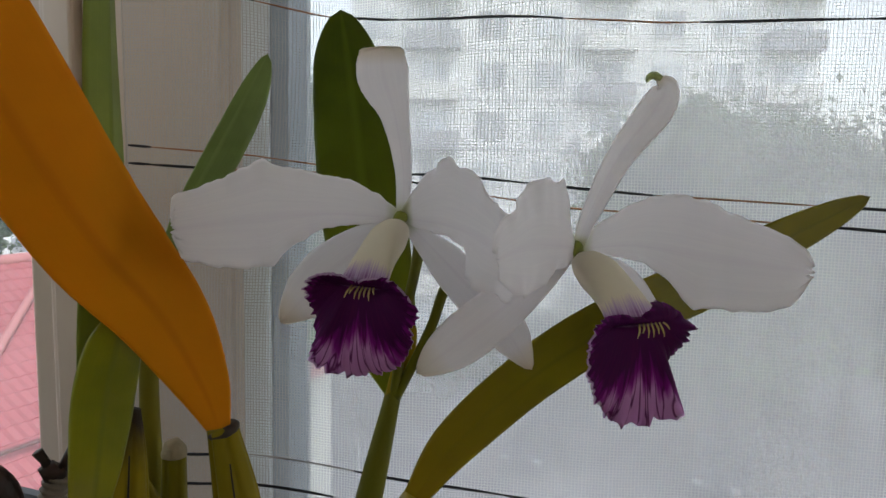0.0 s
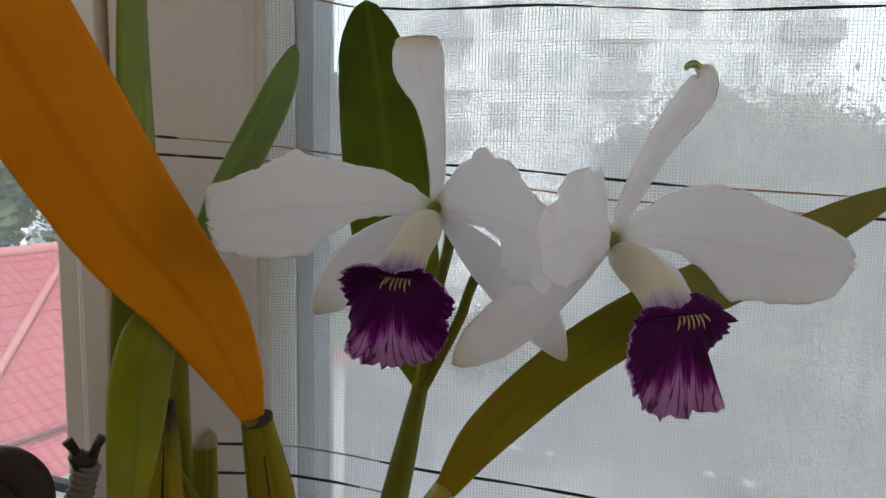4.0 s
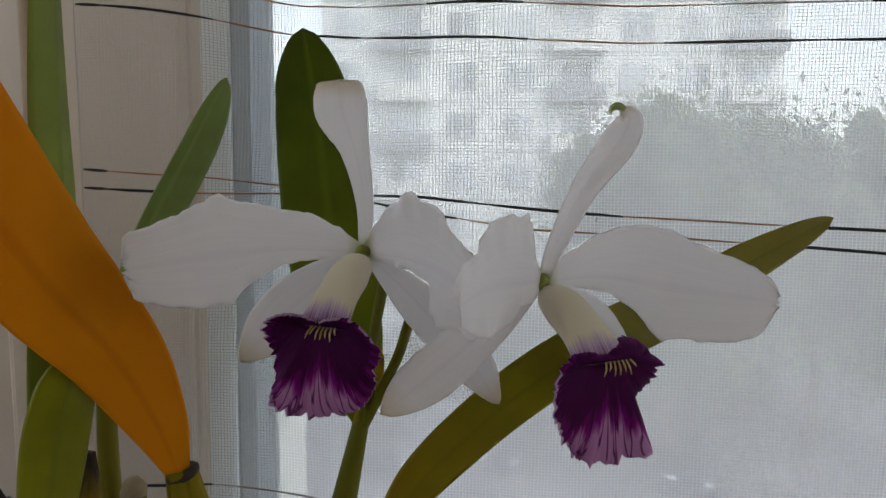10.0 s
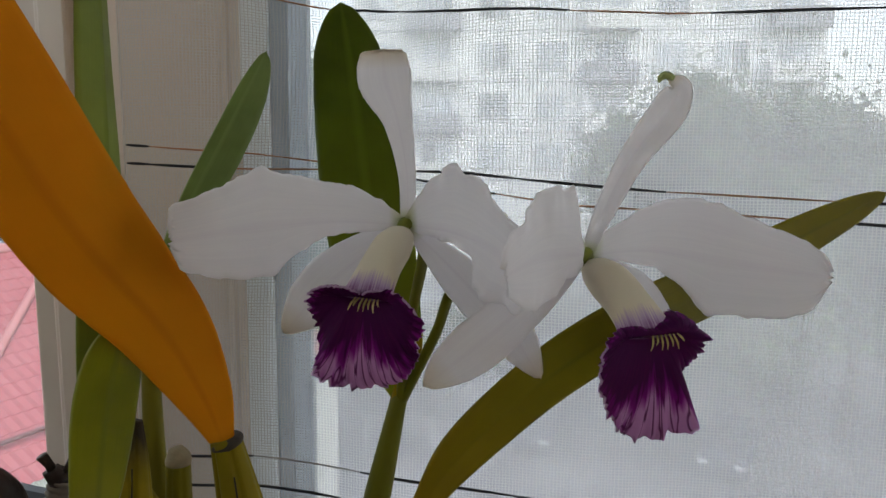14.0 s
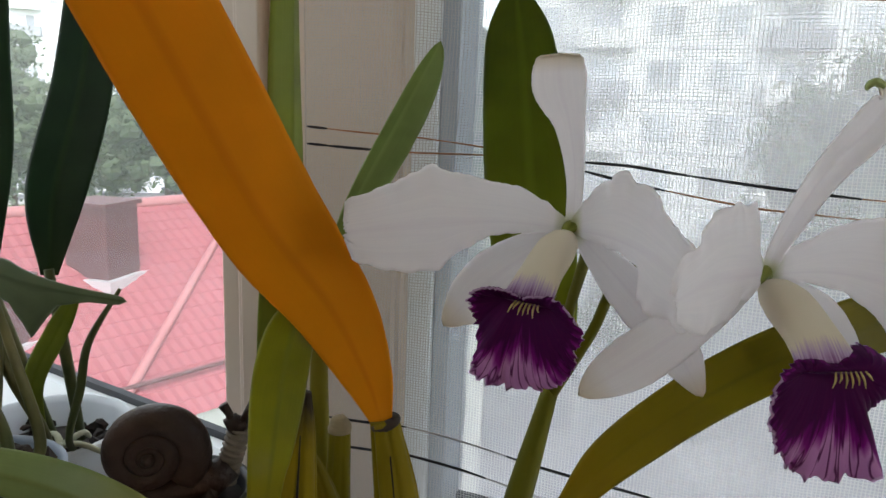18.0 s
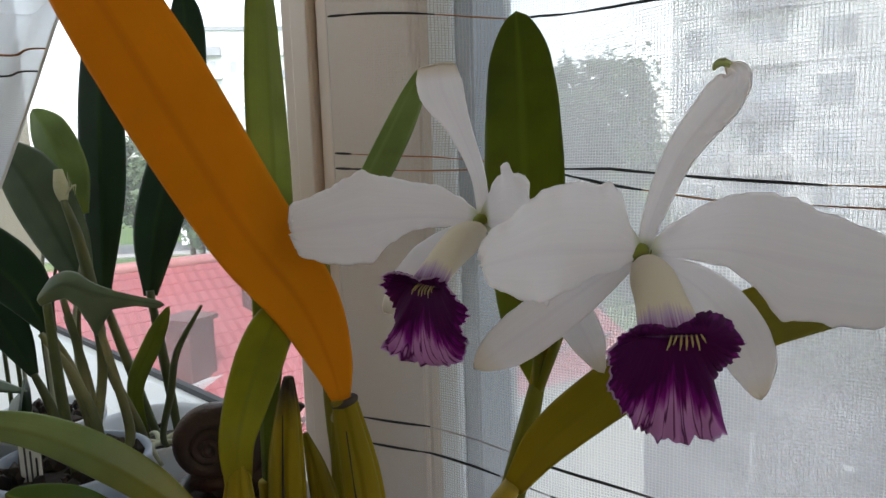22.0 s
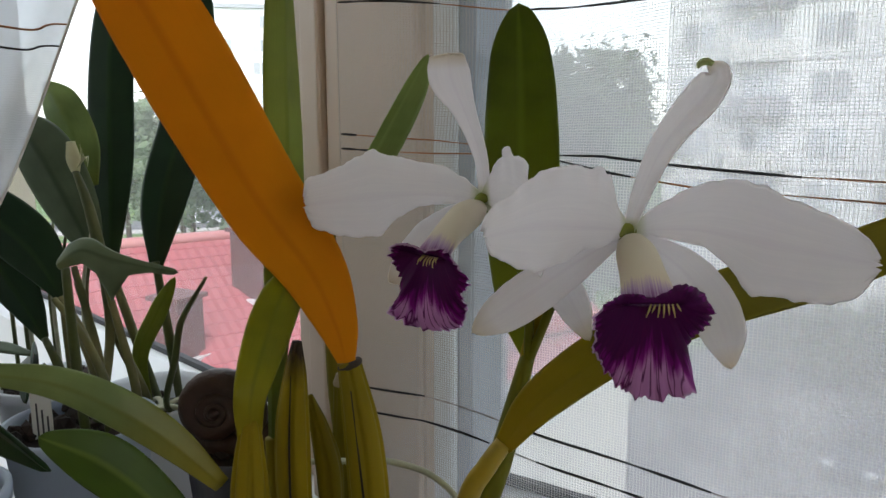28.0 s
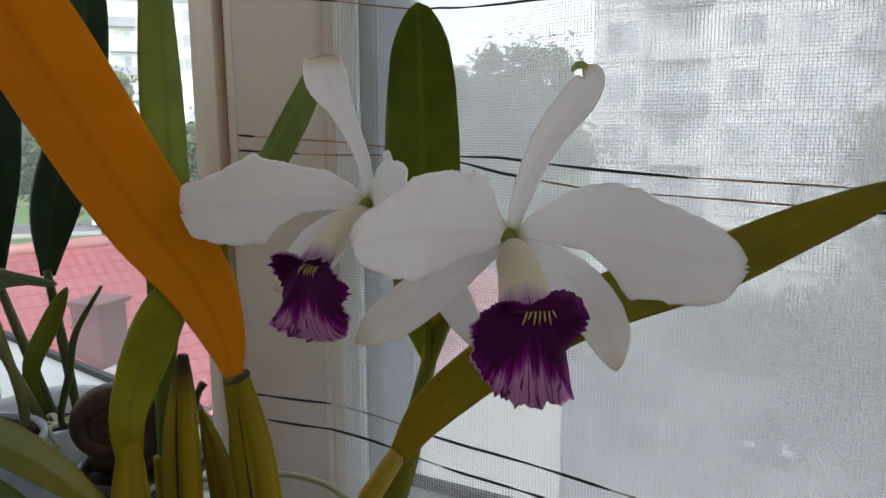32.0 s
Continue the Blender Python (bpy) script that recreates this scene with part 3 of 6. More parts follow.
PAVING = material("pavement_concrete", (0.32, 0.31, 0.3), 0.9, vary=0.12, scale=2.0)
GRASS = material("grass", (0.07, 0.13, 0.03), 0.95, vary=0.35, scale=1.2, second=(0.13, 0.16, 0.05), bump=0.8, bump_scale=30)
FOLIAGE = material("foliage", (0.105, 0.145, 0.08), 0.7, vary=0.2, scale=0.8, second=(0.14, 0.185, 0.11), through_light=0.3, per_object=0.2)
TRUNK = material("tree_bark", (0.09, 0.07, 0.055), 0.95, vary=0.3, scale=6, bump=0.8, bump_scale=20, stretch=(1, 1, 0.2))
CAR_PAINT = material("car_paint_blue_grey", (0.025, 0.03, 0.05), 0.6, spec=0.2, metal=0.0, vary=0.05, scale=3)
CAR_PAINT_LIGHT = material("car_paint_silver", (0.32, 0.33, 0.34), 0.25, metal=0.4, vary=0.05, scale=3)
CAR_GLASS = material("car_glass", (0.02, 0.025, 0.03), 0.4, spec=0.2, vary=0.05, scale=3)
TYRE = material("tyre_rubber", (0.02, 0.02, 0.02), 0.85, vary=0.2, scale=10)
RIM = material("wheel_rim", (0.5, 0.5, 0.52), 0.3, metal=0.8, vary=0.05, scale=10)
LAMP_GLASS = material("headlight_glass", (0.7, 0.72, 0.75), 0.1, vary=0.05, scale=10)


# ---- mesh building ----
def world_of(ob):
    if ob.parent is None:
        return ob.matrix_basis.copy()
    return world_of(ob.parent) @ ob.matrix_parent_inverse @ ob.matrix_basis


def attach(ob, parent):
    """Makes ob a part of parent without moving it: its mesh stays in world coordinates."""
    if parent is not None:
        ob.parent = parent
        ob.matrix_parent_inverse = world_of(parent).inverted()


def mesh_object(name, verts, faces, mat, parent=None, label="", smooth=True, uvs=None):
    me = bpy.data.meshes.new(name)
    me.from_pydata([tuple(v) for v in verts], [], faces)
    me.materials.append(mat)
    if smooth:
        me.polygons.foreach_set("use_smooth", [True] * len(me.polygons))
    if uvs is not None:
        layer = me.uv_layers.new(name="UVMap")
        idx = np.zeros(len(me.loops), dtype=np.int32)
        me.loops.foreach_get("vertex_index", idx)
        layer.data.foreach_set("uv", np.asarray(uvs, dtype=np.float32)[idx].ravel())
    me.update()
    ob = new(name, me)
    attach(ob, parent)
    if label:
        ob["label"] = label
    return ob


def part(name, bm, mat, parent=None, label="", smooth=False):
    me = bpy.data.meshes.new(name)
    bm.normal_update()
    bm.to_mesh(me)
    bm.free()
    me.materials.append(mat)
    if smooth:
        me.polygons.foreach_set("use_smooth", [True] * len(me.polygons))
    ob = new(name, me)
    attach(ob, parent)
    if label:
        ob["label"] = label
    return ob


def thing(name, place=(0, 0, 0), label="", category="", group="", kind="", turn=0.0):
    ob = new(name)
    ob.empty_display_size = 0.02
    ob.matrix_basis = pose(*place, 0, 0, turn)
    return tagged(ob, label, category, group, kind)


def box(bm, lo, hi, bevel=0.0, m=None):
    lo, hi = Vector(lo), Vector(hi)
    c, s = (lo + hi) / 2, hi - lo
    t = (m or Matrix.Identity(4)) @ Matrix.Translation(c) @ Matrix.Diagonal((*s, 1))
    made = bmesh.ops.create_cube(bm, size=1.0, matrix=t)
    if bevel:
        edges = {e for v in made["verts"] for e in v.link_edges}
        bmesh.ops.bevel(bm, geom=list(edges), offset=bevel, segments=2, affect="EDGES", profile=0.5)
    return bm


def boxed(name, lo, hi, mat, parent=None, label="", bevel=0.0, m=None):
    bm = box(bmesh.new(), lo, hi, bevel, m)
    if m is not None and m.to_3x3().determinant() < 0:
        bmesh.ops.reverse_faces(bm, faces=bm.faces)
    return part(name, bm, mat, parent, label)


def spline(points, n):
    """n points on a smooth curve through the control points, evenly in parameter."""
    p = np.array(points, dtype=float)
    k = len(p)
    if k == 2:
        s = np.linspace(0, 1, n)[:, None]
        return p[0] * (1 - s) + p[1] * s
    ext = np.vstack([2 * p[0] - p[1], p, 2 * p[-1] - p[-2]])
    out = []
    for s in np.linspace(0, k - 1 - 1e-9, n):
        i = int(s)
        t = s - i
        a, b, c, d = ext[i], ext[i + 1], ext[i + 2], ext[i + 3]
        out.append(0.5 * (2 * b + (c - a) * t + (2 * a - 5 * b + 4 * c - d) * t * t + (3 * b - a - 3 * c + d) * t ** 3))
    return np.array(out)


def curve_of(values, n):
    return spline([(v, 0, 0) for v in values], n)[:, 0]


def unit(v):
    return v / (np.linalg.norm(v, axis=-1, keepdims=True) + 1e-12)


def solid_grid(name, P, uv, thick, mat, parent, label=""):
    """A sheet of points (nu, nv, 3) with thickness, closed round its rim."""
    nu, nv, _ = P.shape
    du = np.gradient(P, axis=0)
    dv = np.gradient(P, axis=1)
    N = unit(np.cross(du, dv))
    taper = np.ones((nu, nv, 1))
    taper[0], taper[-1], taper[:, 0], taper[:, -1] = 0.35, 0.35, 0.35, 0.35
    A, B = P + N * thick / 2 * taper, P - N * thick / 2 * taper
    verts = np.concatenate([A.reshape(-1, 3), B.reshape(-1, 3)])
    uvs = np.concatenate([uv.reshape(-1, 2), uv.reshape(-1, 2)])
    off = nu * nv
    faces = []
    for i in range(nu - 1):
        for j in range(nv - 1):
            a, b, c, d = i * nv + j, i * nv + j + 1, (i + 1) * nv + j + 1, (i + 1) * nv + j
            faces.append((a, d, c, b))
            faces.append((off + a, off + b, off + c, off + d))
    rim = [(0, j) for j in range(nv)] + [(i, nv - 1) for i in range(1, nu)] + [(nu - 1, j) for j in range(nv - 2, -1, -1)] + [(i, 0) for i in range(nu - 2, 0, -1)]
    ids = [i * nv + j for i, j in rim]
    for a, b in zip(ids, ids[1:] + ids[:1]):
        faces.append((a, b, off + b, off + a))
    return mesh_object(name, verts, faces, mat, parent, label, uvs=uvs)


def blade(name, spine, sides, left, right, mat, parent, label="", fold=0.0, cup=0.0, thick=0.0018, nu=44, nv=17,
          ruffle=0.0, waves=5.0, jag=0.0, seed=1, tip=0.12, roll=0.0, angular=False):
    """A leaf or petal: a spine, the direction across it at each control point, half-widths to either side along it.
    fold: V along the midrib; cup: bowl across; ruffle: wavy margin; jag: uneven margin; tip: share of the length that rounds off; roll: margin rolled under near the end."""
    S = spline(spine, nu)
    side = np.array(sides, dtype=float)
    if side.ndim == 1:
        side = np.array([side] * len(spine))
    X = spline(side, nu)
    T = unit(np.gradient(S, axis=0))
    X = unit(X - (X * T).sum(1, keepdims=True) * T)
    N = np.cross(T, X)
    s = np.linspace(0, 1, nu)
    blunt = 0.14 if name == "petal" else 0.0004
    round_off = np.where(s > 1 - tip, np.sqrt(np.clip(1 - ((s - (1 - tip)) / tip) ** 2, blunt, 1)), 1.0)
    if angular:
        wl, wr = (np.interp(s, np.linspace(0, 1, len(w)), w) for w in (left, right))
    else:
        wl, wr = curve_of(left, nu), curve_of(right, nu)
    wl, wr = np.clip(wl, 0.0008, 1) * round_off, np.clip(wr, 0.0008, 1) * round_off
    v = np.linspace(-1, 1, nv)
    P = np.zeros((nu, nv, 3))
    rnd = random.Random(seed)
    ph = [rnd.uniform(0, 6.28) for _ in range(6)]
    for i in range(nu):
        for j in range(nv):
            a = v[j]
            w = wl[i] if a < 0 else wr[i]
            q = abs(a)
            k = 0 if a < 0 else 1
            edge = 1 + jag * q ** 3 * (noise.noise((s[i] * waves * 3.1, k * 7.0 + seed, 0)) + 0.6 * noise.noise((s[i] * waves * 9.0, k * 5.0 + seed, 3)))
            lift = fold * q * w + cup * q * q * w
            lift += ruffle * q ** 3 * (math.sin(s[i] * waves * 6.28 + ph[k]) + 0.5 * math.sin(s[i] * waves * 13.7 + ph[2 + k]))
            lift += roll * max(0.0, s[i] - 0.55) ** 2 * q * q
            P[i, j] = S[i] + X[i] * a * w * edge + N[i] * lift
            if jag and s[i] > 0.9:
                P[i, j] += T[i] * jag * 0.02 * (s[i] - 0.9) / 0.1 * noise.noise((a * waves * 1.7, seed * 3.3, 9.0))
    uu, vv = np.meshgrid(s, (v + 1) / 2, indexing="ij")
    return solid_grid(name, P, np.stack([uu, vv], -1), thick, mat, parent, label)


def tube(name, points, radii, mat, parent, label="", n=24, sides=12, ridges=0, ridge=0.0, closed=True, squash=1.0):
    """A bent rod of changing thickness; ridges: number of lengthwise furrows."""
    S = spline(points, n)
    R = np.clip(curve_of(radii, n), 0.0002, 10)
    T = unit(np.gradient(S, axis=0))
    ref = np.array([1.0, 0.2, 0.05]) if abs(T[0][0]) < 0.9 else np.array([0.0, 1.0, 0.1])
    verts, faces, uvs = [], [], []
    for i in range(n):
        a = unit(ref - (ref @ T[i]) * T[i])
        b = np.cross(T[i], a)
        for k in range(sides):
            th = 2 * math.pi * k / sides
            r = R[i] * (1 - ridge * (1 - abs(math.sin(ridges * th / 2))) ** 4)
            verts.append(S[i] + a * math.cos(th) * r + b * math.sin(th) * r * squash)
            uvs.append((i / (n - 1), k / sides))
    for i in range(n - 1):
        for k in range(sides):
            k2 = (k + 1) % sides
            faces.append((i * sides + k, i * sides + k2, (i + 1) * sides + k2, (i + 1) * sides + k))
    if closed:
        faces.append(tuple(range(sides - 1, -1, -1)))
        faces.append(tuple((n - 1) * sides + k for k in range(sides)))
    return mesh_object(name, verts, faces, mat, parent, label, uvs=uvs)


def lathe(name, profile, mat, parent, label="", sides=40, m=None):
    """A turned shape from (radius, height) pairs."""
    verts, faces = [], []
    for r, z in profile:
        for k in range(sides):
            th = 2 * math.pi * k / sides
            p = Vector((r * math.cos(th), r * math.sin(th), z))
            verts.append(m @ p if m else p)
    for i in range(len(profile) - 1):
        for k in range(sides):
            k2 = (k + 1) % sides
            faces.append((i * sides + k, i * sides + k2, (i + 1) * sides + k2, (i + 1) * sides + k))
    faces.append(tuple(range(sides - 1, -1, -1)))
    faces.append(tuple((len(profile) - 1) * sides + k for k in range(sides)))
    return mesh_object(name, verts, faces, mat, parent, label)


# ---- the room ----
SILL_Z = 0.84
POST_L, POST_R = Vector((-0.312, 0.612, 0)), Vector((-0.138, 0.588, 0))
DIR_R = Vector((math.cos(radians(-8)), math.sin(radians(-8)), 0))
OUT_R = Vector((-DIR_R.y, DIR_R.x, 0))
DIR_L = Vector((-0.947, 0.32, 0))
OUT_L = Vector((0.32, 0.947, 0)).normalized()


def frame_of(origin, along, out):
    """A pose whose x runs along a window, y outward, z up."""
    m = Matrix.Identity(4)
    for i, axis in enumerate((along, out, Vector((0, 0, 1)))):
        for k in range(3):
            m[k][i] = axis[k]
    m.translation = origin
    return m


WIN_R = frame_of(POST_R, DIR_R, OUT_R)
WIN_L = frame_of(POST_L, DIR_L, OUT_L)

def structure(name, parts_of, label, category):
    return tagged(parts_of, label, category, kind="structure")


# floor, ceiling and walls of the narrow glazed loggia round the camera
tagged(boxed("floor", (-2.1, -1.3, -0.12), (1.6, 1.4, 0.0), FLOORING), "brown wood-look laminate floor of the loggia", "floor", kind="structure")
tagged(boxed("ceiling", (-2.1, -1.3, 2.6), (1.6, 1.5, 2.72), CEIL), "white painted ceiling of the loggia", "ceiling", kind="structure")
tagged(boxed("wall_south", (-2.1, -1.45, 0.0), (1.6, -1.3, 2.6), PLASTER), "plain light plaster wall at the back of the loggia", "wall", kind="structure")
tagged(boxed("wall_west", (-2.25, -1.45, 0.0), (-2.1, 1.5, 0.85), PLASTER), "plain light plaster parapet under the end glazing", "wall", kind="structure")
tagged(boxed("wall_east", (1.6, -1.45, 0.0), (1.75, 0.75, 0.85), PLASTER), "plain light plaster parapet under the end glazing", "wall", kind="structure")
# unseen wall, added to halve the light from the east end
tagged(boxed("wall_east_light_block", (1.6, -0.45, 0.85), (1.75, 0.75, 2.6), PLASTER), "plain plaster wall, unseen, added to cut the end glazing's light", "wall", kind="structure")
# unseen end windows, added so that skylight fills the room from the sides
for number, x0, y1 in ((3, -2.2, 1.35), (4, 1.64, -0.45)):
    w = tagged(new("window_%d" % number), "white plastic end window, unseen, added for side light", "window", kind="structure")
    boxed("sash_rail", (x0, -1.3, 0.85), (x0 + 0.06, y1, 0.92), PVC, w, bevel=0.004)
    boxed("sash_rail", (x0, -1.3, 2.5), (x0 + 0.06, y1, 2.6), PVC, w, bevel=0.004)
    for y in (-1.3, y1 - 0.08):
        boxed("sash_post", (x0, y, 0.92), (x0 + 0.06, y + 0.08, 2.5), PVC, w, bevel=0.004)
    pane = boxed("pane", (x0 + 0.028, -1.22, 0.92), (x0 + 0.032, y1 - 0.08, 2.5), GLASS, w)
    pane.visible_shadow = False

# the window wall: below, above and beside the glazing, along both window directions
WIN_TOP = 2.45
RIGHT_END, LEFT_END = 1.65, 1.8
tagged(boxed("wall_north_right_low", (-0.06, -0.02, 0.0), (1.9, 0.06, SILL_Z - 0.03), PLASTER, m=WIN_R), "light plaster wall below the window", "wall", kind="structure")
tagged(boxed("wall_north_right_high", (-0.06, -0.02, WIN_TOP), (1.9, 0.28, 2.6), PLASTER, m=WIN_R), "light plaster wall above the window", "wall", kind="structure")
tagged(boxed("wall_north_right_side", (RIGHT_END, -0.02, SILL_Z - 0.03), (1.9, 0.28, WIN_TOP), PLASTER, m=WIN_R), "light plaster wall beside the window", "wall", kind="structure")
tagged(boxed("wall_north_left_low", (-0.1, -0.02, 0.0), (1.9, 0.06, SILL_Z - 0.03), PLASTER, m=WIN_L), "light plaster wall below the window", "wall", kind="structure")
tagged(boxed("wall_north_left_high", (-0.1, -0.02, WIN_TOP), (1.9, 0.28, 2.6), PLASTER, m=WIN_L), "light plaster wall above the window", "wall", kind="structure")
tagged(boxed("wall_north_left_side", (LEFT_END, -0.02, SILL_Z - 0.03), (1.9, 0.28, WIN_TOP), PLASTER, m=WIN_L), "light plaster wall beside the window", "wall", kind="structure")

# deep sill board under everything
sill = new("window_sill")
tagged(sill, "white plastic window sill crowded with orchid pots", "window sill", kind="structure")
bm = bmesh.new()
outline = [(1.2, 0.12), (1.2, 0.47), (-0.12, 0.66), (-0.30, 0.69), (-1.7, 1.16), (-1.7, 0.45), (-0.6, 0.14)]
lower = [bm.verts.new((x, y, SILL_Z - 0.03)) for x, y in outline]
upper = [bm.verts.new((x, y, SILL_Z)) for x, y in outline]
bm.faces.new(upper)
bm.faces.new(lower[::-1])
for i in range(len(outline)):
    k = (i + 1) % len(outline)
    bm.faces.new((lower[k], lower[i], upper[i], upper[k]))
bmesh.ops.recalc_face_normals(bm, faces=bm.faces)
bmesh.ops.bevel(bm, geom=[e for e in bm.edges if all(v.co.z > SILL_Z - 0.001 for v in e.verts)], offset=0.008, segments=3, affect="EDGES")
part("board", bm, SILL, sill)

# window post between the two glazed parts
post = tagged(new("window_post"), "white plastic window post with stepped profile, shade in its beige colour", "window post", kind="structure")
POST_EDGE = Vector((-0.130, 0.534, 0))
POST_DIR = (POST_EDGE - POST_L).normalized()
WIN_P = frame_of(POST_L, POST_DIR, Vector((-POST_DIR.y, POST_DIR.x, 0)))
PW = (POST_EDGE - POST_L).length


def prism(name, outline, z0, z1, mat, parent, label=""):
    """An upright extrusion of a plan outline."""
    bm = bmesh.new()
    a = [bm.verts.new((x, y, z0)) for x, y in outline]
    b = [bm.verts.new((x, y, z1)) for x, y in outline]
    bm.faces.new(a[::-1])
    bm.faces.new(b)
    for i in range(len(a)):
        k = (i + 1) % len(a)
        bm.faces.new((a[i], a[k], b[k], b[i]))
    bmesh.ops.recalc_face_normals(bm, faces=bm.faces)
    bmesh.ops.bevel(bm, geom=[e for e in bm.edges if abs(e.verts[0].co.z - e.verts[1].co.z) > 0.1], offset=0.002, segments=2, affect="EDGES")
    return part(name, bm, mat, parent, label)

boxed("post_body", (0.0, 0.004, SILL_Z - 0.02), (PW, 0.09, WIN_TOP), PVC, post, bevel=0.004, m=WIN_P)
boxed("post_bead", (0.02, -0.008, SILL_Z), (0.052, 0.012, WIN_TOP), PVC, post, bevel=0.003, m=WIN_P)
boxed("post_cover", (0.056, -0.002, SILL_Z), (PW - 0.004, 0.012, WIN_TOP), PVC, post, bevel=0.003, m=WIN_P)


def window_unit(name, m, width, label, first, glass, own_post=True):
    """A fixed light: sash members, seals and one pane. x along, y outward, from x = 0."""
    w = tagged(new(name), label, "window", kind="structure")
    side, low = 0.036, 0.045
    if own_post:
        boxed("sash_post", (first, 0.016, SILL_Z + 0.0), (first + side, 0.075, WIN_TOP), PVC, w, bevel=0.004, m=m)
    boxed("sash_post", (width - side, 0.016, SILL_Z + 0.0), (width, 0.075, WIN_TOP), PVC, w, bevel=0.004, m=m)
    rail = boxed("sash_rail", (first + side, -0.012, SILL_Z + 0.0), (width - side, 0.060, SILL_Z + low), PVC_LIT, w, m=m)
    inv = m.inverted()
    for v in rail.data.vertices:
        q = inv @ v.co
        if q.y < 0 and q.z > SILL_Z + 0.02:
            q.y = 0.03
        elif q.y < 0:
            q.y = -0.012
        v.co = m @ q
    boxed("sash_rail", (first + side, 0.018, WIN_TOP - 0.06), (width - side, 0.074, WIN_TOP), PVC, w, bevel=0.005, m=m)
    boxed("seal_upright", (first + side, 0.043, SILL_Z + low), (first + side + 0.012, 0.062, WIN_TOP - 0.06), GASKET_GREY, w, m=m)
    boxed("seal_sill", (first + side, 0.045, SILL_Z + low), (width - side, 0.055, SILL_Z + low + 0.009), GASKET, w, "black rubber seal", m=m)
    pane = boxed("pane", (first + side - 0.004, 0.056, SILL_Z + low - 0.004), (width - side, 0.060, WIN_TOP - 0.05), glass, w, m=m)
    pane.visible_shadow = False
    return w


prism("sash_face", [(-0.1295, 0.546), (-0.1065, 0.5465), (-0.1065, 0.63), (-0.165, 0.64), (-0.165, 0.60)], SILL_Z, WIN_TOP, SASH_LIT, post, "white window sash beside the post")
prism("sash_seal", [(-0.1061, 0.554), (-0.0950, 0.563), (-0.0955, 0.66), (-0.1061, 0.66)], SILL_Z, WIN_TOP, GASKET_GREY, post, "blue-grey edge of the sash")
window_unit("window_1", WIN_R, RIGHT_END, "white plastic window behind the net curtain", -0.0233, GLASS_DUSTY, False)
window_unit("window_2", WIN_L, LEFT_END, "white plastic window beside the dark orchid leaves", -0.002, GLASS)


# ---- the flowering orchid ----
orchid = thing("orchid_plant", (-0.06, 0.36, SILL_Z + 0.10), "cattleya orchid with two white flowers, purple lips and one yellow leaf", "orchid")


def V(*a):
    return np.array(a, dtype=float)


def lip(parent, base, mouth, face, up, radius, outline, seed, label):
    """A trumpet-shaped lip: a tube from base to mouth, flaring into a frilled lobe that faces `face`.
    outline: (degrees from straight down, reach in mm from the mouth's middle, mm by which the rim stands forward)."""
    f = unit(V(*face))
    u = unit(V(*up) - (V(*up) @ f) * f)
    r = np.cross(f, u)
    base, mouth = V(*base), V(*mouth)
    nu, nv = 46, 241
    P = np.zeros((nu, nv, 3))
    uv = np.zeros((nu, nv, 2))
    ax = unit(mouth - base)
    u0 = unit(u - (u @ ax) * ax)
    r0 = np.cross(ax, u0)
    turns, reaches, lifts = zip(*outline)
    for j in range(nv):
        y = j / (nv - 1)
        th = (y - 0.5) * 2 * math.pi * 1.01
        reach = np.interp(math.degrees(th), turns, reaches) * 0.001
        near = sum(np.interp(math.degrees(th) + k, turns, lifts) for k in (-3, 0, 3)) / 3 * 0.001
        frill = noise.noise((th * 9.0, seed, 2)) * 0.06 + noise.noise((th * 21, seed, 4)) * 0.075 + noise.noise((th * 45, seed, 6)) * 0.05
        last = radius * 1.22
        e = r * math.sin(th) - u * math.cos(th)
        hole = 1.0 / math.sqrt((math.sin(th) / last) ** 2 + (math.cos(th) / (last * 0.08)) ** 2)
        for i in range(nu):
            x = i / (nu - 1)
            uv[i, j] = (x, y)
            if x < 0.45:
                a = x / 0.45
                rad = radius * np.interp(a, (0, 0.15, 0.35, 0.65, 1), (0.4, 0.72, 0.92, 1.0, 1.22))
                c = base * (1 - a) + mouth * a + u * 0.003 * math.sin(a * 3.14)
                rr, uu = unit(r0 * (1 - a) + r * a), unit(u0 * (1 - a) + u * a)
                P[i, j] = c + rr * math.sin(th) * rad - uu * math.cos(th) * rad * (1 - 0.92 * a ** 2.5)
            else:
                w = (x - 0.45) / 0.55
                p = mouth + r * math.sin(th) * last - u * math.cos(th) * last * 0.08
                far = mouth + e * max(reach * (1 + frill), hole + 0.0004)
                p = p + (far - p) * math.sin(w * 1.57) ** 0.9
                p = p + f * (radius * 0.5 * math.sin(w * 3.14 * 0.75) * (1 - w * 0.9))
                p = p + f * near * w ** 1.5
                wave = 1.2 * noise.noise((th * 3.1, seed + 0.5, 1)) + 1.3 * noise.noise((th * 8.3, seed + 0.5, 5)) + 1.2 * noise.noise((th * 19, seed + 0.5, 8))
                P[i, j] = p + f * wave * 0.0031 * w ** 2.8 * min(1.0, reach / 0.012)
    return solid_grid("lip", P, uv, 0.0009, LIP, parent, label)


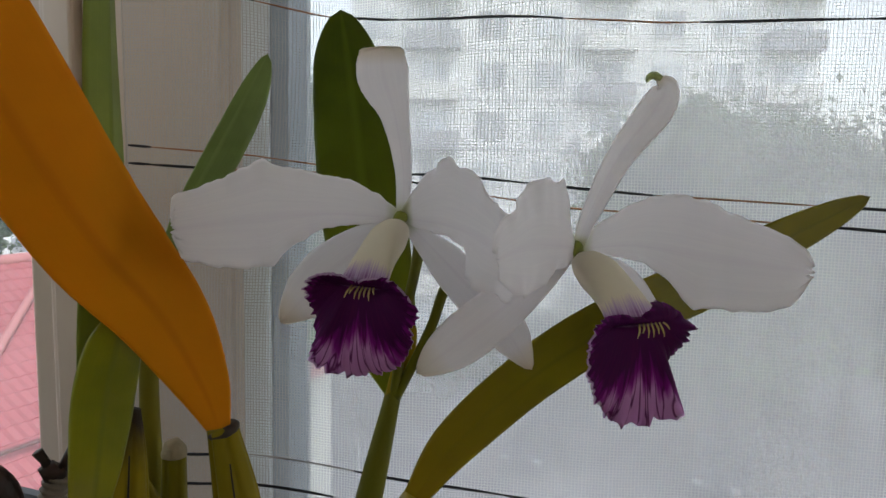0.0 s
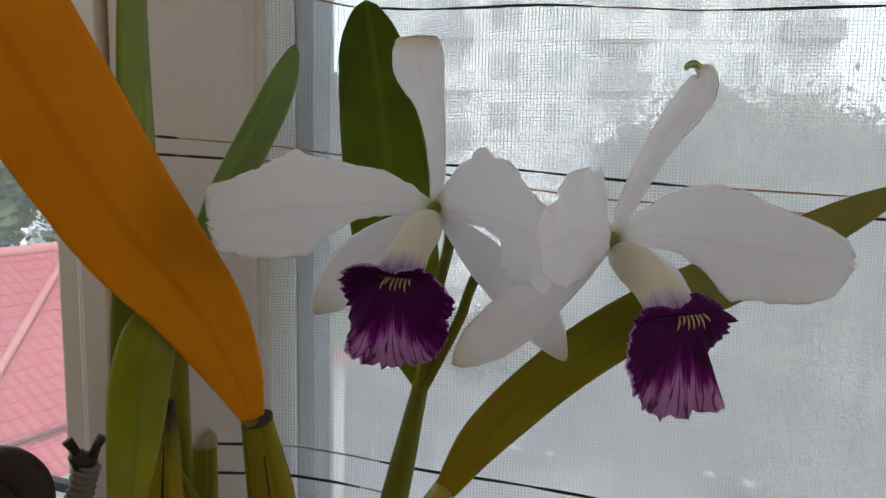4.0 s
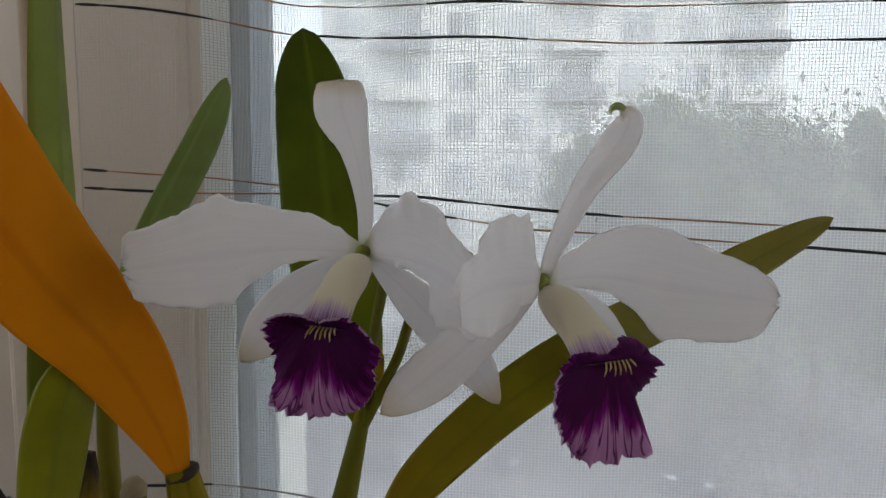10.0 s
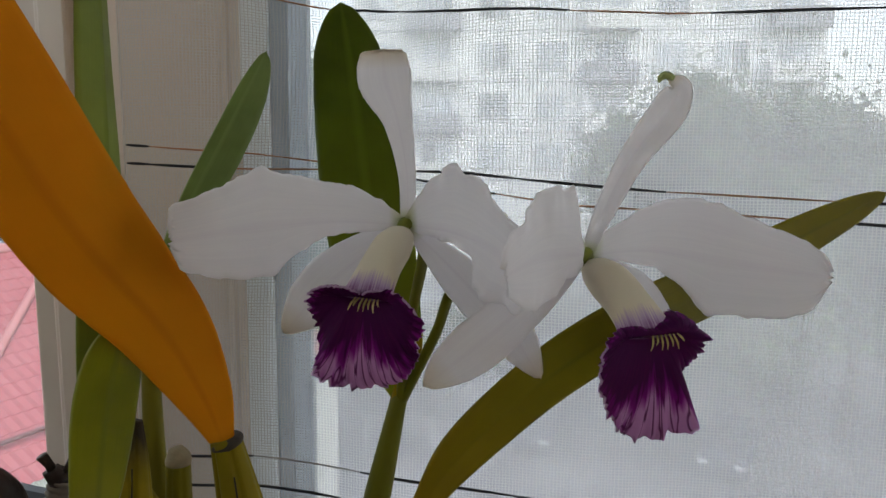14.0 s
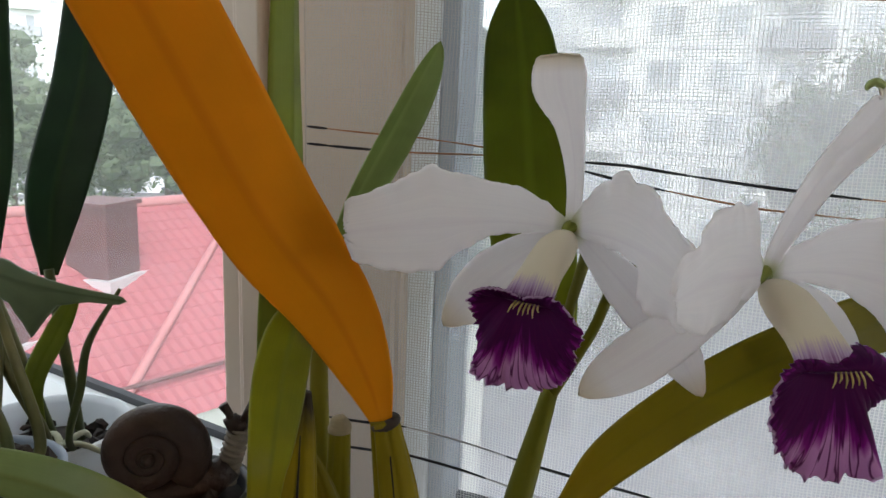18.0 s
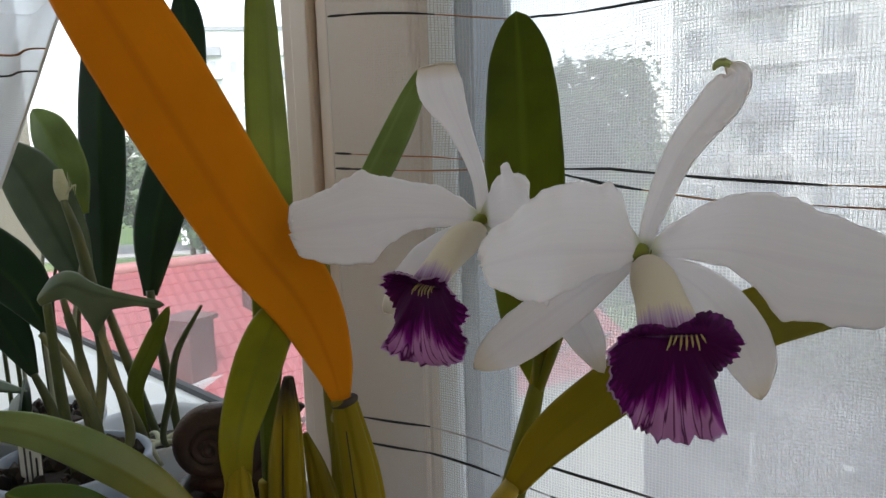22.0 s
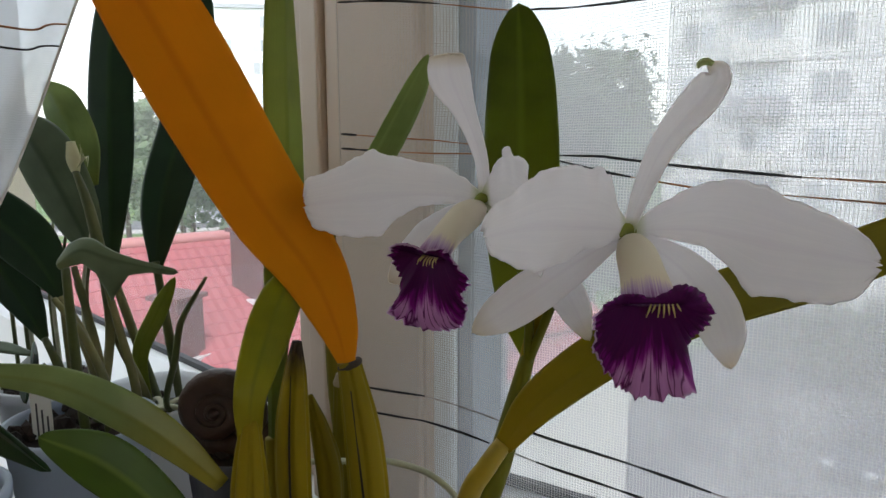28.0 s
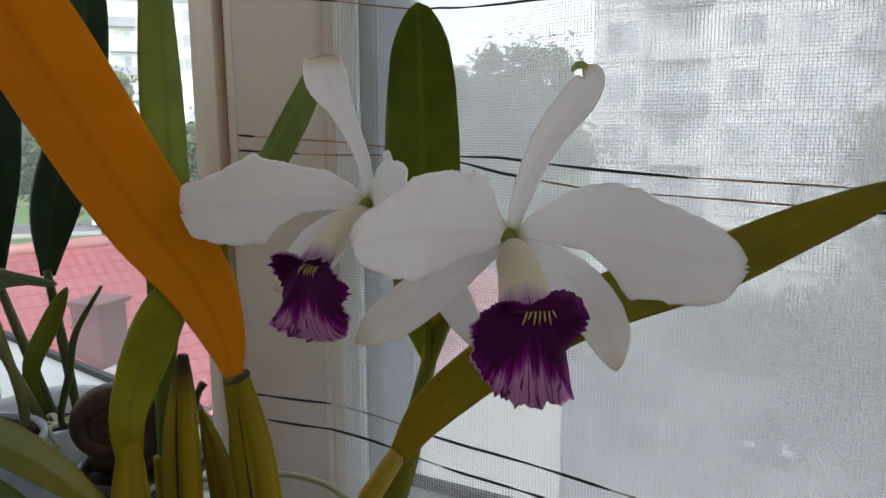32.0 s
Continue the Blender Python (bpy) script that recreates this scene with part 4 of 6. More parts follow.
def throat(parent, mouth, face, up, radius, aside):
    """Yellow-striped callus just inside the mouth."""
    f = unit(V(*face))
    u = unit(V(*up) - (V(*up) @ f) * f)
    r = np.cross(f, u)
    m = V(*mouth)
    for k in range(-3, 4):
        a = m + f * 0.0012 + r * (k * 0.2 + aside) * radius + u * radius * 0.10
        b = m + f * 0.0036 + r * ((k * 0.27 + aside) * radius + 0.0004) - u * radius * (0.50 - 0.05 * abs(k) + 0.16 * math.sin(k * 2.7))
        tube("throat_ridge", [a, (a + b) / 2 + f * 0.0009, b], [0.0003, 0.0004, 0.0001], THROAT, parent, "yellow ridge in the throat", n=8, sides=6)


C1, C2 = V(0.006, 0.332, 1.200), V(0.080, 0.318, 1.190)
SPATHE = V(-0.004, 0.439, 1.085)


def flower(back, centre, label):
    stalk = tube("flower", [SPATHE + V(0, 0, -0.005), *back, centre + V(0.001, 0.004, 0)], [0.0032, 0.003, 0.003, 0.0036, 0.0042][: len(back) + 2], STEM, orchid, label, n=28)
    tube("column", [centre + V(0.002, 0.004, -0.001), centre + V(-0.001, -0.002, 0.001), centre + V(-0.003, -0.0065, -0.002)], [0.0026, 0.0029, 0.0016], COLUMN, stalk, "green column", n=14)
    return stalk


fl1 = flower([V(0.004, 0.415, 1.14), V(0.012, 0.37, 1.185)], C1, "white cattleya flower with a round purple lip")
blade("petal", [C1, V(-0.024, 0.324, 1.202), V(-0.054, 0.317, 1.2), V(-0.0855, 0.306, 1.196)], (-0.03, 0.05, 1), [0.001, 0.003, 0.0045, 0.006, 0.0115, 0.021, 0.0205, 0.0175, 0.012], [0.002, 0.010, 0.015, 0.017, 0.020, 0.0245, 0.0195, 0.0155, 0.0125],
      PETAL, fl1, fold=0.05, cup=0.1, thick=0.0008, ruffle=0.0012, waves=3.2, jag=0.10, seed=3, tip=0.02, nu=72, nv=31, angular=True)
blade("petal", [C1, V(0.024, 0.318, 1.199), V(0.040, 0.300, 1.195), V(0.0535, 0.2805, 1.186)], [(0.04, -0.1, 1), (0.04, -0.1, 1), (0.0, -0.05, 1), (-0.25, 0.1, 0.95)],
      [0.001, 0.003, 0.004, 0.004, 0.004, 0.008, 0.016, 0.021, 0.019, 0.017, 0.017], [0.002, 0.013, 0.021, 0.0265, 0.0275, 0.0255, 0.0215, 0.0195, 0.0165, 0.012, 0.008],
      PETAL, fl1, fold=0.05, cup=0.05, thick=0.0008, ruffle=0.0018, waves=3.0, jag=0.12, seed=4, tip=0.06, nu=66, nv=31, angular=True)
blade("sepal", [C1, V(0.006, 0.325, 1.222), V(0.0032, 0.312, 1.243), V(-0.0013, 0.306, 1.258), V(-0.0020, 0.304, 1.2690)], (1, 0.12, 0.05), [0.003, 0.0036, 0.0058, 0.0102, 0.0082], [0.003, 0.0036, 0.0058, 0.0100, 0.0082],
      SEPAL, fl1, fold=-0.04, cup=-0.15, thick=0.0009, jag=0.03, seed=5, tip=0.03, roll=-0.008, nu=60, nv=23)
blade("sepal", [C1, V(-0.014, 0.334, 1.186), V(-0.030, 0.333, 1.172), V(-0.0465, 0.326, 1.154)], (-0.55, 0.1, 0.8), [0.002, 0.010, 0.013, 0.007], [0.002, 0.010, 0.0125, 0.007],
      SEPAL, fl1, fold=0.05, cup=0.1, thick=0.0009, ruffle=0.0006, waves=2.0, jag=0.04, seed=6, tip=0.25, nu=50, nv=23)
blade("sepal", [C1, V(0.028, 0.336, 1.178), V(0.05, 0.331, 1.155), V(0.0635, 0.322, 1.1365)], (0.7, 0.0, 0.7), [0.002, 0.009, 0.0095, 0.005], [0.002, 0.009, 0.010, 0.005],
      SEPAL, fl1, fold=0.05, cup=0.1, thick=0.0009, ruffle=0.0006, waves=2.0, jag=0.04, seed=7, tip=0.25, nu=50, nv=23)
FACE1, FACE2 = (-0.35, -0.92, 0.05), (0.2, -0.95, 0.05)
M1, M2 = (-0.0085, 0.298, 1.1750), (0.0965, 0.279, 1.1665)
LIP_OUTLINE_2 = ((-182, 2.5, -1), (-150, 3, -4), (-130, 8, -9), (-112, 16, -12), (-97, 21, -10), (-85, 23, -2), (-65, 22.5, -6), (-50, 21, -10), (-38, 23, -12), (-32, 27, -7), (-26, 36, 6), (-18, 36, 2), (-8, 38, -3),
                 (5, 38.5, -6), (20, 36, -5), (35, 31, -1), (51, 28, 2), (60, 24.5, 0), (68, 23, 2), (79, 22.4, 4), (92, 17, 1), (105, 12, -3), (119, 8, -5), (150, 3, -3), (182, 2.5, -1))
LIP_OUTLINE_1 = ((-182, 2.5, 2), (-150, 3, 4), (-125, 8, 6), (-111, 14, 7), (-90, 21, 4), (-75, 25, 0), (-59, 27, -2), (-40, 31, -5), (-25, 34, -9), (-16, 35, -9), (-5, 36, -10), (7, 38, -7), (18, 36, 2), (29, 31.5, 12), (36, 29, 3), (45, 27, -2),
                 (62, 23.5, 0), (80, 21.5, 6), (92, 20, 8), (105, 16, 9), (122, 10, 8), (150, 3, 4), (182, 2.5, 2))
lip(fl1, C1 + V(-0.001, -0.003, -0.003), M1, FACE1, (0.02, 0, 1), 0.0085, LIP_OUTLINE_1, 11, "dark purple frilled lip with lilac veins and a cream tube")
throat(fl1, M1, FACE1, (0.02, 0, 1), 0.008, -0.2)

fl2 = flower([V(0.017, 0.42, 1.128), V(0.029, 0.402, 1.163), V(0.055, 0.365, 1.185)], C2, "white cattleya flower with a spreading purple lip")
blade("petal", [C2, V(0.068, 0.291, 1.194), V(0.054, 0.266, 1.197), V(0.0406, 0.243, 1.195)], (0.0, 0.05, 1),
      [0.001, 0.004, 0.007, 0.009, 0.0105, 0.0135, 0.0175, 0.019, 0.0175, 0.0145, 0.0105, 0.006], [0.002, 0.012, 0.023, 0.0262, 0.0255, 0.0250, 0.0240, 0.021, 0.017, 0.0135, 0.011, 0.006],
      PETAL, fl2, fold=0.04, cup=0.05, thick=0.0008, ruffle=0.0012, waves=3.4, jag=0.08, seed=8, tip=0.04, nu=84, nv=31, angular=True)
blade("petal", [C2, V(0.108, 0.326, 1.191), V(0.140, 0.321, 1.187), V(0.1755, 0.309, 1.184)], (-0.03, -0.02, 1), [0.001, 0.003, 0.005, 0.007, 0.0135, 0.0225, 0.0215, 0.0195, 0.011], [0.002, 0.010, 0.017, 0.0225, 0.0245, 0.0225, 0.0185, 0.0145, 0.007],
      PETAL, fl2, fold=0.03, cup=0.05, thick=0.0008, ruffle=0.0014, waves=3.0, jag=0.10, seed=9, tip=0.05, nu=72, nv=31, angular=True)
blade("sepal", [C2, V(0.0845, 0.316, 1.206), V(0.0945, 0.313, 1.229), V(0.108, 0.315, 1.247), V(0.1132, 0.317, 1.2565), V(0.1095, 0.317, 1.2615)], (0.85, 0.1, -0.4), [0.0025, 0.004, 0.006, 0.0080, 0.0055, 0.0016], [0.0025, 0.004, 0.0055, 0.0068, 0.005, 0.0016],
      SEPAL, fl2, fold=-0.08, cup=-0.4, thick=0.0009, jag=0.03, seed=10, tip=0.1, nu=60, nv=23)
blade("sepal", [C2, V(0.058, 0.306, 1.175), V(0.036, 0.298, 1.158), V(0.0145, 0.295, 1.1415)], (-0.6, 0.1, 0.75), [0.002, 0.0085, 0.0105, 0.007], [0.002, 0.0085, 0.0105, 0.007],
      SEPAL, fl2, fold=0.05, cup=0.1, thick=0.0009, ruffle=0.0006, waves=2.0, jag=0.04, seed=12, tip=0.25, nu=50, nv=23)
blade("sepal", [C2, V(0.102, 0.332, 1.172), V(0.118, 0.345, 1.148), V(0.125, 0.352, 1.122)], (0.8, 0.2, 0.55), [0.002, 0.011, 0.012, 0.006], [0.002, 0.010, 0.011, 0.006],
      SEPAL, fl2, fold=0.05, cup=0.1, thick=0.0009, ruffle=0.0006, waves=2.0, jag=0.04, seed=13, tip=0.25, nu=50, nv=23)
lip(fl2, C2 + V(0.001, -0.003, -0.004), M2, FACE2, (-0.05, 0, 1), 0.0088, LIP_OUTLINE_2, 17, "dark purple frilled lip with lilac veins and a cream tube")
throat(fl2, M2, FACE2, (-0.05, 0, 1), 0.008, -0.6)

GREEN_TIP = material("sepal_tip_green", (0.36, 0.42, 0.16), 0.5, vary=0.2, scale=200, through_light=0.2)
tube("sepal_tip", [V(0.1110, 0.3170, 1.2608), V(0.1083, 0.3168, 1.2622), V(0.1060, 0.3166, 1.2612), V(0.1053, 0.3164, 1.2594)], [0.0014, 0.0016, 0.0013, 0.0005], GREEN_TIP, fl2, "curled green tip", n=14, sides=10)

# leaves of the same plant
blade("leaf", [V(-0.073, 0.324, 1.104), V(-0.084, 0.330, 1.125), V(-0.103, 0.333, 1.155), V(-0.134, 0.323, 1.2), V(-0.181, 0.298, 1.3), V(-0.235, 0.27, 1.41)], (0.8, 0.33, 0.5),
      [0.0045, 0.012, 0.019, 0.024, 0.026, 0.012], [0.0045, 0.013, 0.021, 0.0275, 0.028, 0.013], LEAF_YELLOW, orchid, "broad leaf turned orange-yellow", fold=0.12, thick=0.0022, tip=0.1, nu=70, nv=25, jag=0.02, seed=21)
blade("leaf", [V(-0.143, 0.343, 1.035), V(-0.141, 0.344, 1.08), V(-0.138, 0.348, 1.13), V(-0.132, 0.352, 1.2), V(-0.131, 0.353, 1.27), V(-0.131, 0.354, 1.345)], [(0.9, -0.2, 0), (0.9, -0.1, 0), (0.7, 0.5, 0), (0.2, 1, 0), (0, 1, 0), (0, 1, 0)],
      [0.005, 0.007, 0.009, 0.0130, 0.0145, 0.009], [0.005, 0.007, 0.010, 0.0195, 0.0225, 0.011], LEAF_TALL, orchid, "long upright yellow-green leaf with shade painted on its lower part", fold=0.3, thick=0.0022, tip=0.1, nu=66, nv=21, jag=0.01, seed=22)
blade("leaf", [V(-0.1165, 0.291, 1.066), V(-0.1120, 0.289, 1.095), V(-0.1195, 0.317, 1.125), V(-0.1250, 0.348, 1.152)], (0.6, 0.8, 0.0),
      [0.0066, 0.0095, 0.0130, 0.011], [0.0068, 0.0095, 0.0130, 0.011], LEAF_WING, orchid, "short leaf with a yellow-green blade leaning back", fold=0.2, thick=0.0022, tip=0.2, nu=44, nv=21, jag=0.01, seed=28)
blade("leaf", [V(-0.004, 0.440, 1.082), V(-0.012, 0.458, 1.12), V(-0.027, 0.49, 1.19), V(-0.041, 0.525, 1.27), V(-0.054, 0.553, 1.334)], (1, 0.1, 0.1),
      [0.004, 0.022, 0.03, 0.028, 0.019], [0.004, 0.020, 0.027, 0.0255, 0.017], LEAF_BIG, orchid, "broad upright deep green leaf", fold=0.12, thick=0.0022, tip=0.16, nu=60, nv=25, jag=0.01, seed=23)
blade("leaf", [V(-0.131, 0.405, 1.165), V(-0.118, 0.415, 1.2), V(-0.098, 0.43, 1.245), V(-0.081, 0.446, 1.286)], (0.8, 0.1, -0.5),
      [0.003, 0.0055, 0.006, 0.0045], [0.003, 0.012, 0.0135, 0.008], LEAF_LIGHT, orchid, "small slanting light green leaf", fold=0.15, thick=0.0022, tip=0.2, nu=40, nv=19, jag=0.01, seed=24)
blade("leaf", [V(0.012, 0.347, 1.063), V(0.033, 0.349, 1.092), V(0.071, 0.356, 1.1245), V(0.112, 0.365, 1.1480), V(0.164, 0.385, 1.167), V(0.205, 0.397, 1.188), V(0.256, 0.408, 1.212)], (-0.45, 0.1, 0.85),
      [0.0055, 0.0105, 0.012, 0.012, 0.0120, 0.0105, 0.005], [0.0055, 0.012, 0.0145, 0.0155, 0.0150, 0.0115, 0.005], LEAF_OLIVE, orchid, "long slanting olive leaf with a browned tip", fold=0.15, thick=0.0022, tip=0.08, nu=70, nv=21, jag=0.01, seed=25)
blade("leaf", [V(-0.148, 0.301, 1.026), V(-0.171, 0.285, 1.056), V(-0.194, 0.268, 1.079), V(-0.220, 0.253, 1.094), V(-0.248, 0.238, 1.100), V(-0.285, 0.218, 1.103), V(-0.315, 0.203, 1.103)], (0.3, 0.35, 0.85),
      [0.005, 0.0105, 0.0115, 0.0095, 0.0068, 0.005, 0.003], [0.005, 0.0105, 0.0115, 0.0095, 0.0065, 0.005, 0.003], LEAF_ARCH, orchid, "low arching leaf with window sheen in its pale colour and yellowed base", fold=0.35, thick=0.0022, tip=0.2, nu=50, nv=19, seed=26)
blade("leaf", [V(-0.118, 0.262, 1.000), V(-0.137, 0.246, 1.041), V(-0.157, 0.23, 1.070), V(-0.180, 0.213, 1.087)], (0.3, 0.5, 0.75),
      [0.006, 0.0125, 0.0145, 0.010], [0.006, 0.012, 0.0138, 0.0095], LEAF_GREEN, orchid, "short low bright green leaf", fold=0.15, thick=0.0022, tip=0.35, nu=50, nv=19, seed=27)

# pseudobulbs and stems
DRY_TAN = material("dry_tan_sheath", (0.22, 0.17, 0.1), 0.85, vary=0.3, scale=120, bump=0.5)
FOOT = SILL_Z + 0.10
tube("pseudobulb", [V(-0.070, 0.34, FOOT), V(-0.064, 0.332, 1.0), V(-0.066, 0.328, 1.06), V(-0.0725, 0.325, 1.106)], [0.007, 0.0115, 0.011, 0.0068], BULB_SKIN, orchid, n=36, sides=48, ridges=5, ridge=0.34)
tube("pseudobulb", [V(-0.12, 0.345, FOOT), V(-0.1225, 0.337, 1.0), V(-0.122, 0.336, 1.05), V(-0.1195, 0.337, 1.085), V(-0.117, 0.337, 1.109)], [0.007, 0.0108, 0.0108, 0.0074, 0.0030], BULB_WITHERED, orchid, "furrowed pseudobulb with a withered brown top", n=44, sides=48, ridges=5, ridge=0.36)
tube("pseudobulb", [V(-0.11, 0.34, FOOT), V(-0.118, 0.296, 0.985), V(-0.119, 0.292, 1.03), V(-0.1168, 0.2915, 1.068), V(-0.1155, 0.2915, 1.078)], [0.006, 0.0122, 0.0112, 0.0066, 0.0036], BULB_SKIN, orchid, n=30, sides=48, ridges=6, ridge=0.2)
tube("stem", [V(-0.13, 0.36, FOOT), V(-0.142, 0.347, 0.99), V(-0.143, 0.343, 1.04)], [0.005, 0.006, 0.005], BULB_SKIN, orchid, n=20)
tube("pseudobulb", [V(-0.10, 0.36, FOOT), V(-0.104, 0.352, 0.99), V(-0.108, 0.354, 1.022), V(-0.115, 0.355, 1.047), V(-0.1225, 0.356, 1.068)], [0.006, 0.0075, 0.0085, 0.0062, 0.0016], BULB_SKIN, orchid, n=30, sides=40, ridges=5, ridge=0.25)
tube("pseudobulb", [V(-0.11, 0.385, FOOT), V(-0.12, 0.39, 1.0), V(-0.12, 0.391, 1.066)], [0.006, 0.0078, 0.0064], BULB_SKIN, orchid, n=24, sides=40, ridges=6, ridge=0.3)
# thin dark strands added along two furrows to deepen their shade
for top, low, lean in ((V(-0.0672, 0.3178, 1.092), V(-0.0585, 0.3210, 0.985), 0.0012), (V(-0.1160, 0.3285, 1.09), V(-0.1165, 0.3262, 0.99), -0.001)):
    tube("furrow", [top, top * 0.6 + low * 0.4 + V(lean, -0.0012, 0), top * 0.25 + low * 0.75 + V(lean, -0.0010, 0), low], [0.0003, 0.0007, 0.0007, 0.0003], FURROW_SHADE, orchid, "dark strand standing for the shade in the furrow", n=24, sides=6)
tube("stem", [V(-0.13, 0.42, FOOT), V(-0.142, 0.415, 1.05), V(-0.137, 0.405, 1.168)], [0.005, 0.006, 0.004], STEM, orchid, n=20)
tube("node_ring", [V(-0.0718, 0.3254, 1.1035), V(-0.0722, 0.3252, 1.1048), V(-0.0726, 0.325, 1.106)], [0.0069, 0.0074, 0.0066], BULB_DRY, orchid, "dark brown ring under the leaf", n=8, sides=24)
tube("dry_sheath", [V(-0.12, 0.391, 1.0635), V(-0.12, 0.391, 1.067), V(-0.1212, 0.391, 1.072)], [0.0068, 0.0066, 0.0038], DRY_TAN, orchid, "papery pale sheath end", n=8, sides=20)
tube("stem", [V(-0.035, 0.40, FOOT), V(-0.020, 0.43, 1.01), V(-0.004, 0.439, 1.086)], [0.006, 0.0085, 0.005], STEM, orchid, n=24)
tube("stem", [V(-0.03, 0.36, FOOT), V(-0.012, 0.352, 1.02), V(0.002, 0.348, 1.048), V(0.0125, 0.3478, 1.065)], [0.005, 0.0062, 0.0058, 0.0050], STEM_YELLOW, orchid, n=28)
blade("sheath", [SPATHE + V(-0.002, -0.004, -0.006), SPATHE + V(0.006, -0.006, 0.02), SPATHE + V(0.012, -0.004, 0.045)], (1, 0, 0), [0.004, 0.006, 0.002], [0.004, 0.006, 0.002], BULB_SKIN, orchid, "papery flower sheath", fold=0.4, thick=0.001, nu=20, nv=9)
tube("root", [V(-0.186, 0.368, 0.990), V(-0.166, 0.368, 1.006), V(-0.115, 0.376, 1.015), V(-0.090, 0.383, 1.018), V(-0.063, 0.384, 1.018), V(-0.044, 0.381, 1.015), V(-0.028, 0.376, 1.007), V(-0.014, 0.37, 0.985)], [0.0019, 0.0021, 0.0021, 0.0018], ROOT, orchid, "pale aerial root", n=24, sides=8)


def flower_pot(place, radius, height, mat, label, lumps, seed, low=0.0):
    """Tapered plastic pot with a rolled rim, filled with lumps of bark."""
    p = thing("flower_pot", place, label, "flower pot")
    x, y, z = place
    m = Matrix.Translation(place)
    lathe("pot_wall", [(radius * 0.72, 0), (radius * 0.76, 0.004), (radius * 0.97, height - 0.012), (radius * 1.05, height - 0.011), (radius * 1.06, height), (radius * 0.98, height + 0.001),
                       (radius * 0.94, height - 0.006), (radius * 0.72, 0.006)], mat, p, m=m)
    lathe("substrate", [(radius * 0.5, height * 0.6), (radius * 0.92, height - 0.014 - low), (radius * 0.55, height - 0.008 - low), (0.001, height - 0.006 - low)], BARK, p, "dark bark substrate", m=m)
    rnd = random.Random(seed)
    for _ in range(lumps):
        a, r = rnd.uniform(0, 6.28), radius * 0.85 * math.sqrt(rnd.random())
        bm = bmesh.new()
        s = rnd.uniform(0.006, 0.012)
        bmesh.ops.create_icosphere(bm, subdivisions=1, radius=s)
        for v in bm.verts:
            v.co *= 1 + 0.35 * noise.noise(v.co * 150 + Vector((seed, _, 0)))
        bmesh.ops.transform(bm, verts=bm.verts, matrix=Matrix.Translation((x + r * math.cos(a), y + r * math.sin(a), z + height - 0.004 - low)) @ Euler((rnd.uniform(0, 3), rnd.uniform(0, 3), 0)).to_matrix().to_4x4() @ Matrix.Diagonal((1, rnd.uniform(0.5, 0.9), rnd.uniform(0.4, 0.8), 1)))
        part("bark_chip", bm, BARK, p)
    return p


flower_pot((-0.06, 0.36, SILL_Z), 0.085, 0.11, POT_DARK, "dark plastic pot under the flowering orchid", 40, 31)


# ---- curtains ----
def curtain_y(x, z):
    """Depth of the net: nearly flat, pushed towards the window by the broad leaf."""
    y = 0.505 - 0.165 * (x + 0.19)
    y += 0.088 * math.exp(-((x + 0.05) / (0.06 if x < -0.05 else 0.085)) ** 2) * min(1.0, max(0.0, (z - 1.10) / 0.2))
    return y + 0.004 * math.sin(x * 19 + 0.6) * math.sin(z * 3 + 1) + 0.0015 * math.sin(x * 47 + z * 5)


curtain = thing("net_curtain", (0.4, 0.42, SILL_Z), "sheer white net curtain with dark and rust-coloured threads", "curtain")
nu, nv = 130, 60
P, uv = np.zeros((nu, nv, 3)), np.zeros((nu, nv, 2))
for i in range(nu):
    for j in range(nv):
        x, z = -0.192 + 1.15 * i / (nu - 1), SILL_Z + 0.004 + 1.32 * j / (nv - 1)
        P[i, j] = (x, curtain_y(x, z), z)
        uv[i, j] = (x, z)
faces = [(i * nv + j, (i + 1) * nv + j, (i + 1) * nv + j + 1, i * nv + j + 1) for i in range(nu - 1) for j in range(nv - 1)]
mesh_object("net", P.reshape(-1, 3), faces, NET, curtain, uvs=uv.reshape(-1, 2))
tube("hem", [V(-0.192, curtain_y(-0.192, z) - 0.0005, z) for z in np.linspace(SILL_Z, SILL_Z + 1.32, 12)], [0.0004, 0.0004], material("hem_thread", (0.5, 0.45, 0.4), 0.9), curtain, n=40, sides=6)


def coloured_thread(parent, where, start, end, radius, seed, mats):
    """A thick thread woven into the net, whose colour changes along it; it thins out where the colour changes."""
    rnd = random.Random(seed)
    x, k = start, 0
    while x < end - 0.004:
        step = rnd.uniform(0.035, 0.11) if k else 0.016
        stop = min(end, x + step)
        n = max(6, int((stop - x) / 0.004))
        pts = [where(x + (stop - x) * a / (n - 1)) for a in range(n)]
        mat = mats[k % len(mats)]
        r = radius * (1.0 if mat is THREAD_BLACK else 0.6)
        tube("thread", pts, [r * 0.6, r, r * 1.05, r, r * 0.6], mat, parent, n=n, sides=6)
        x, k = stop, k + 1


def on_net(height, rise):
    """rise: how the thread climbs or sags along the net, in mm at these distances from its edge."""
    def where(x):
        z = height + 0.001 * float(np.interp(x + 0.19, (0.0, 0.08, 0.15, 0.22, 0.29, 0.34, 0.45, 0.8), rise))
        return V(x, curtain_y(x, z) - 0.0012, z)
    return where


B, G, R_ = THREAD_BLACK, THREAD_GREY, THREAD_RUST
TOP, MID, CROSS, LOW = (0, -3, -6, -17, -25, -27, -26, -26), (0, -3.5, -4, -3, -8.5, -12, -16, -26), (0, -5, -14, -25, -33, -35, -40, -60), (0, 6, 3, -1, -6, -11, -20, -45)
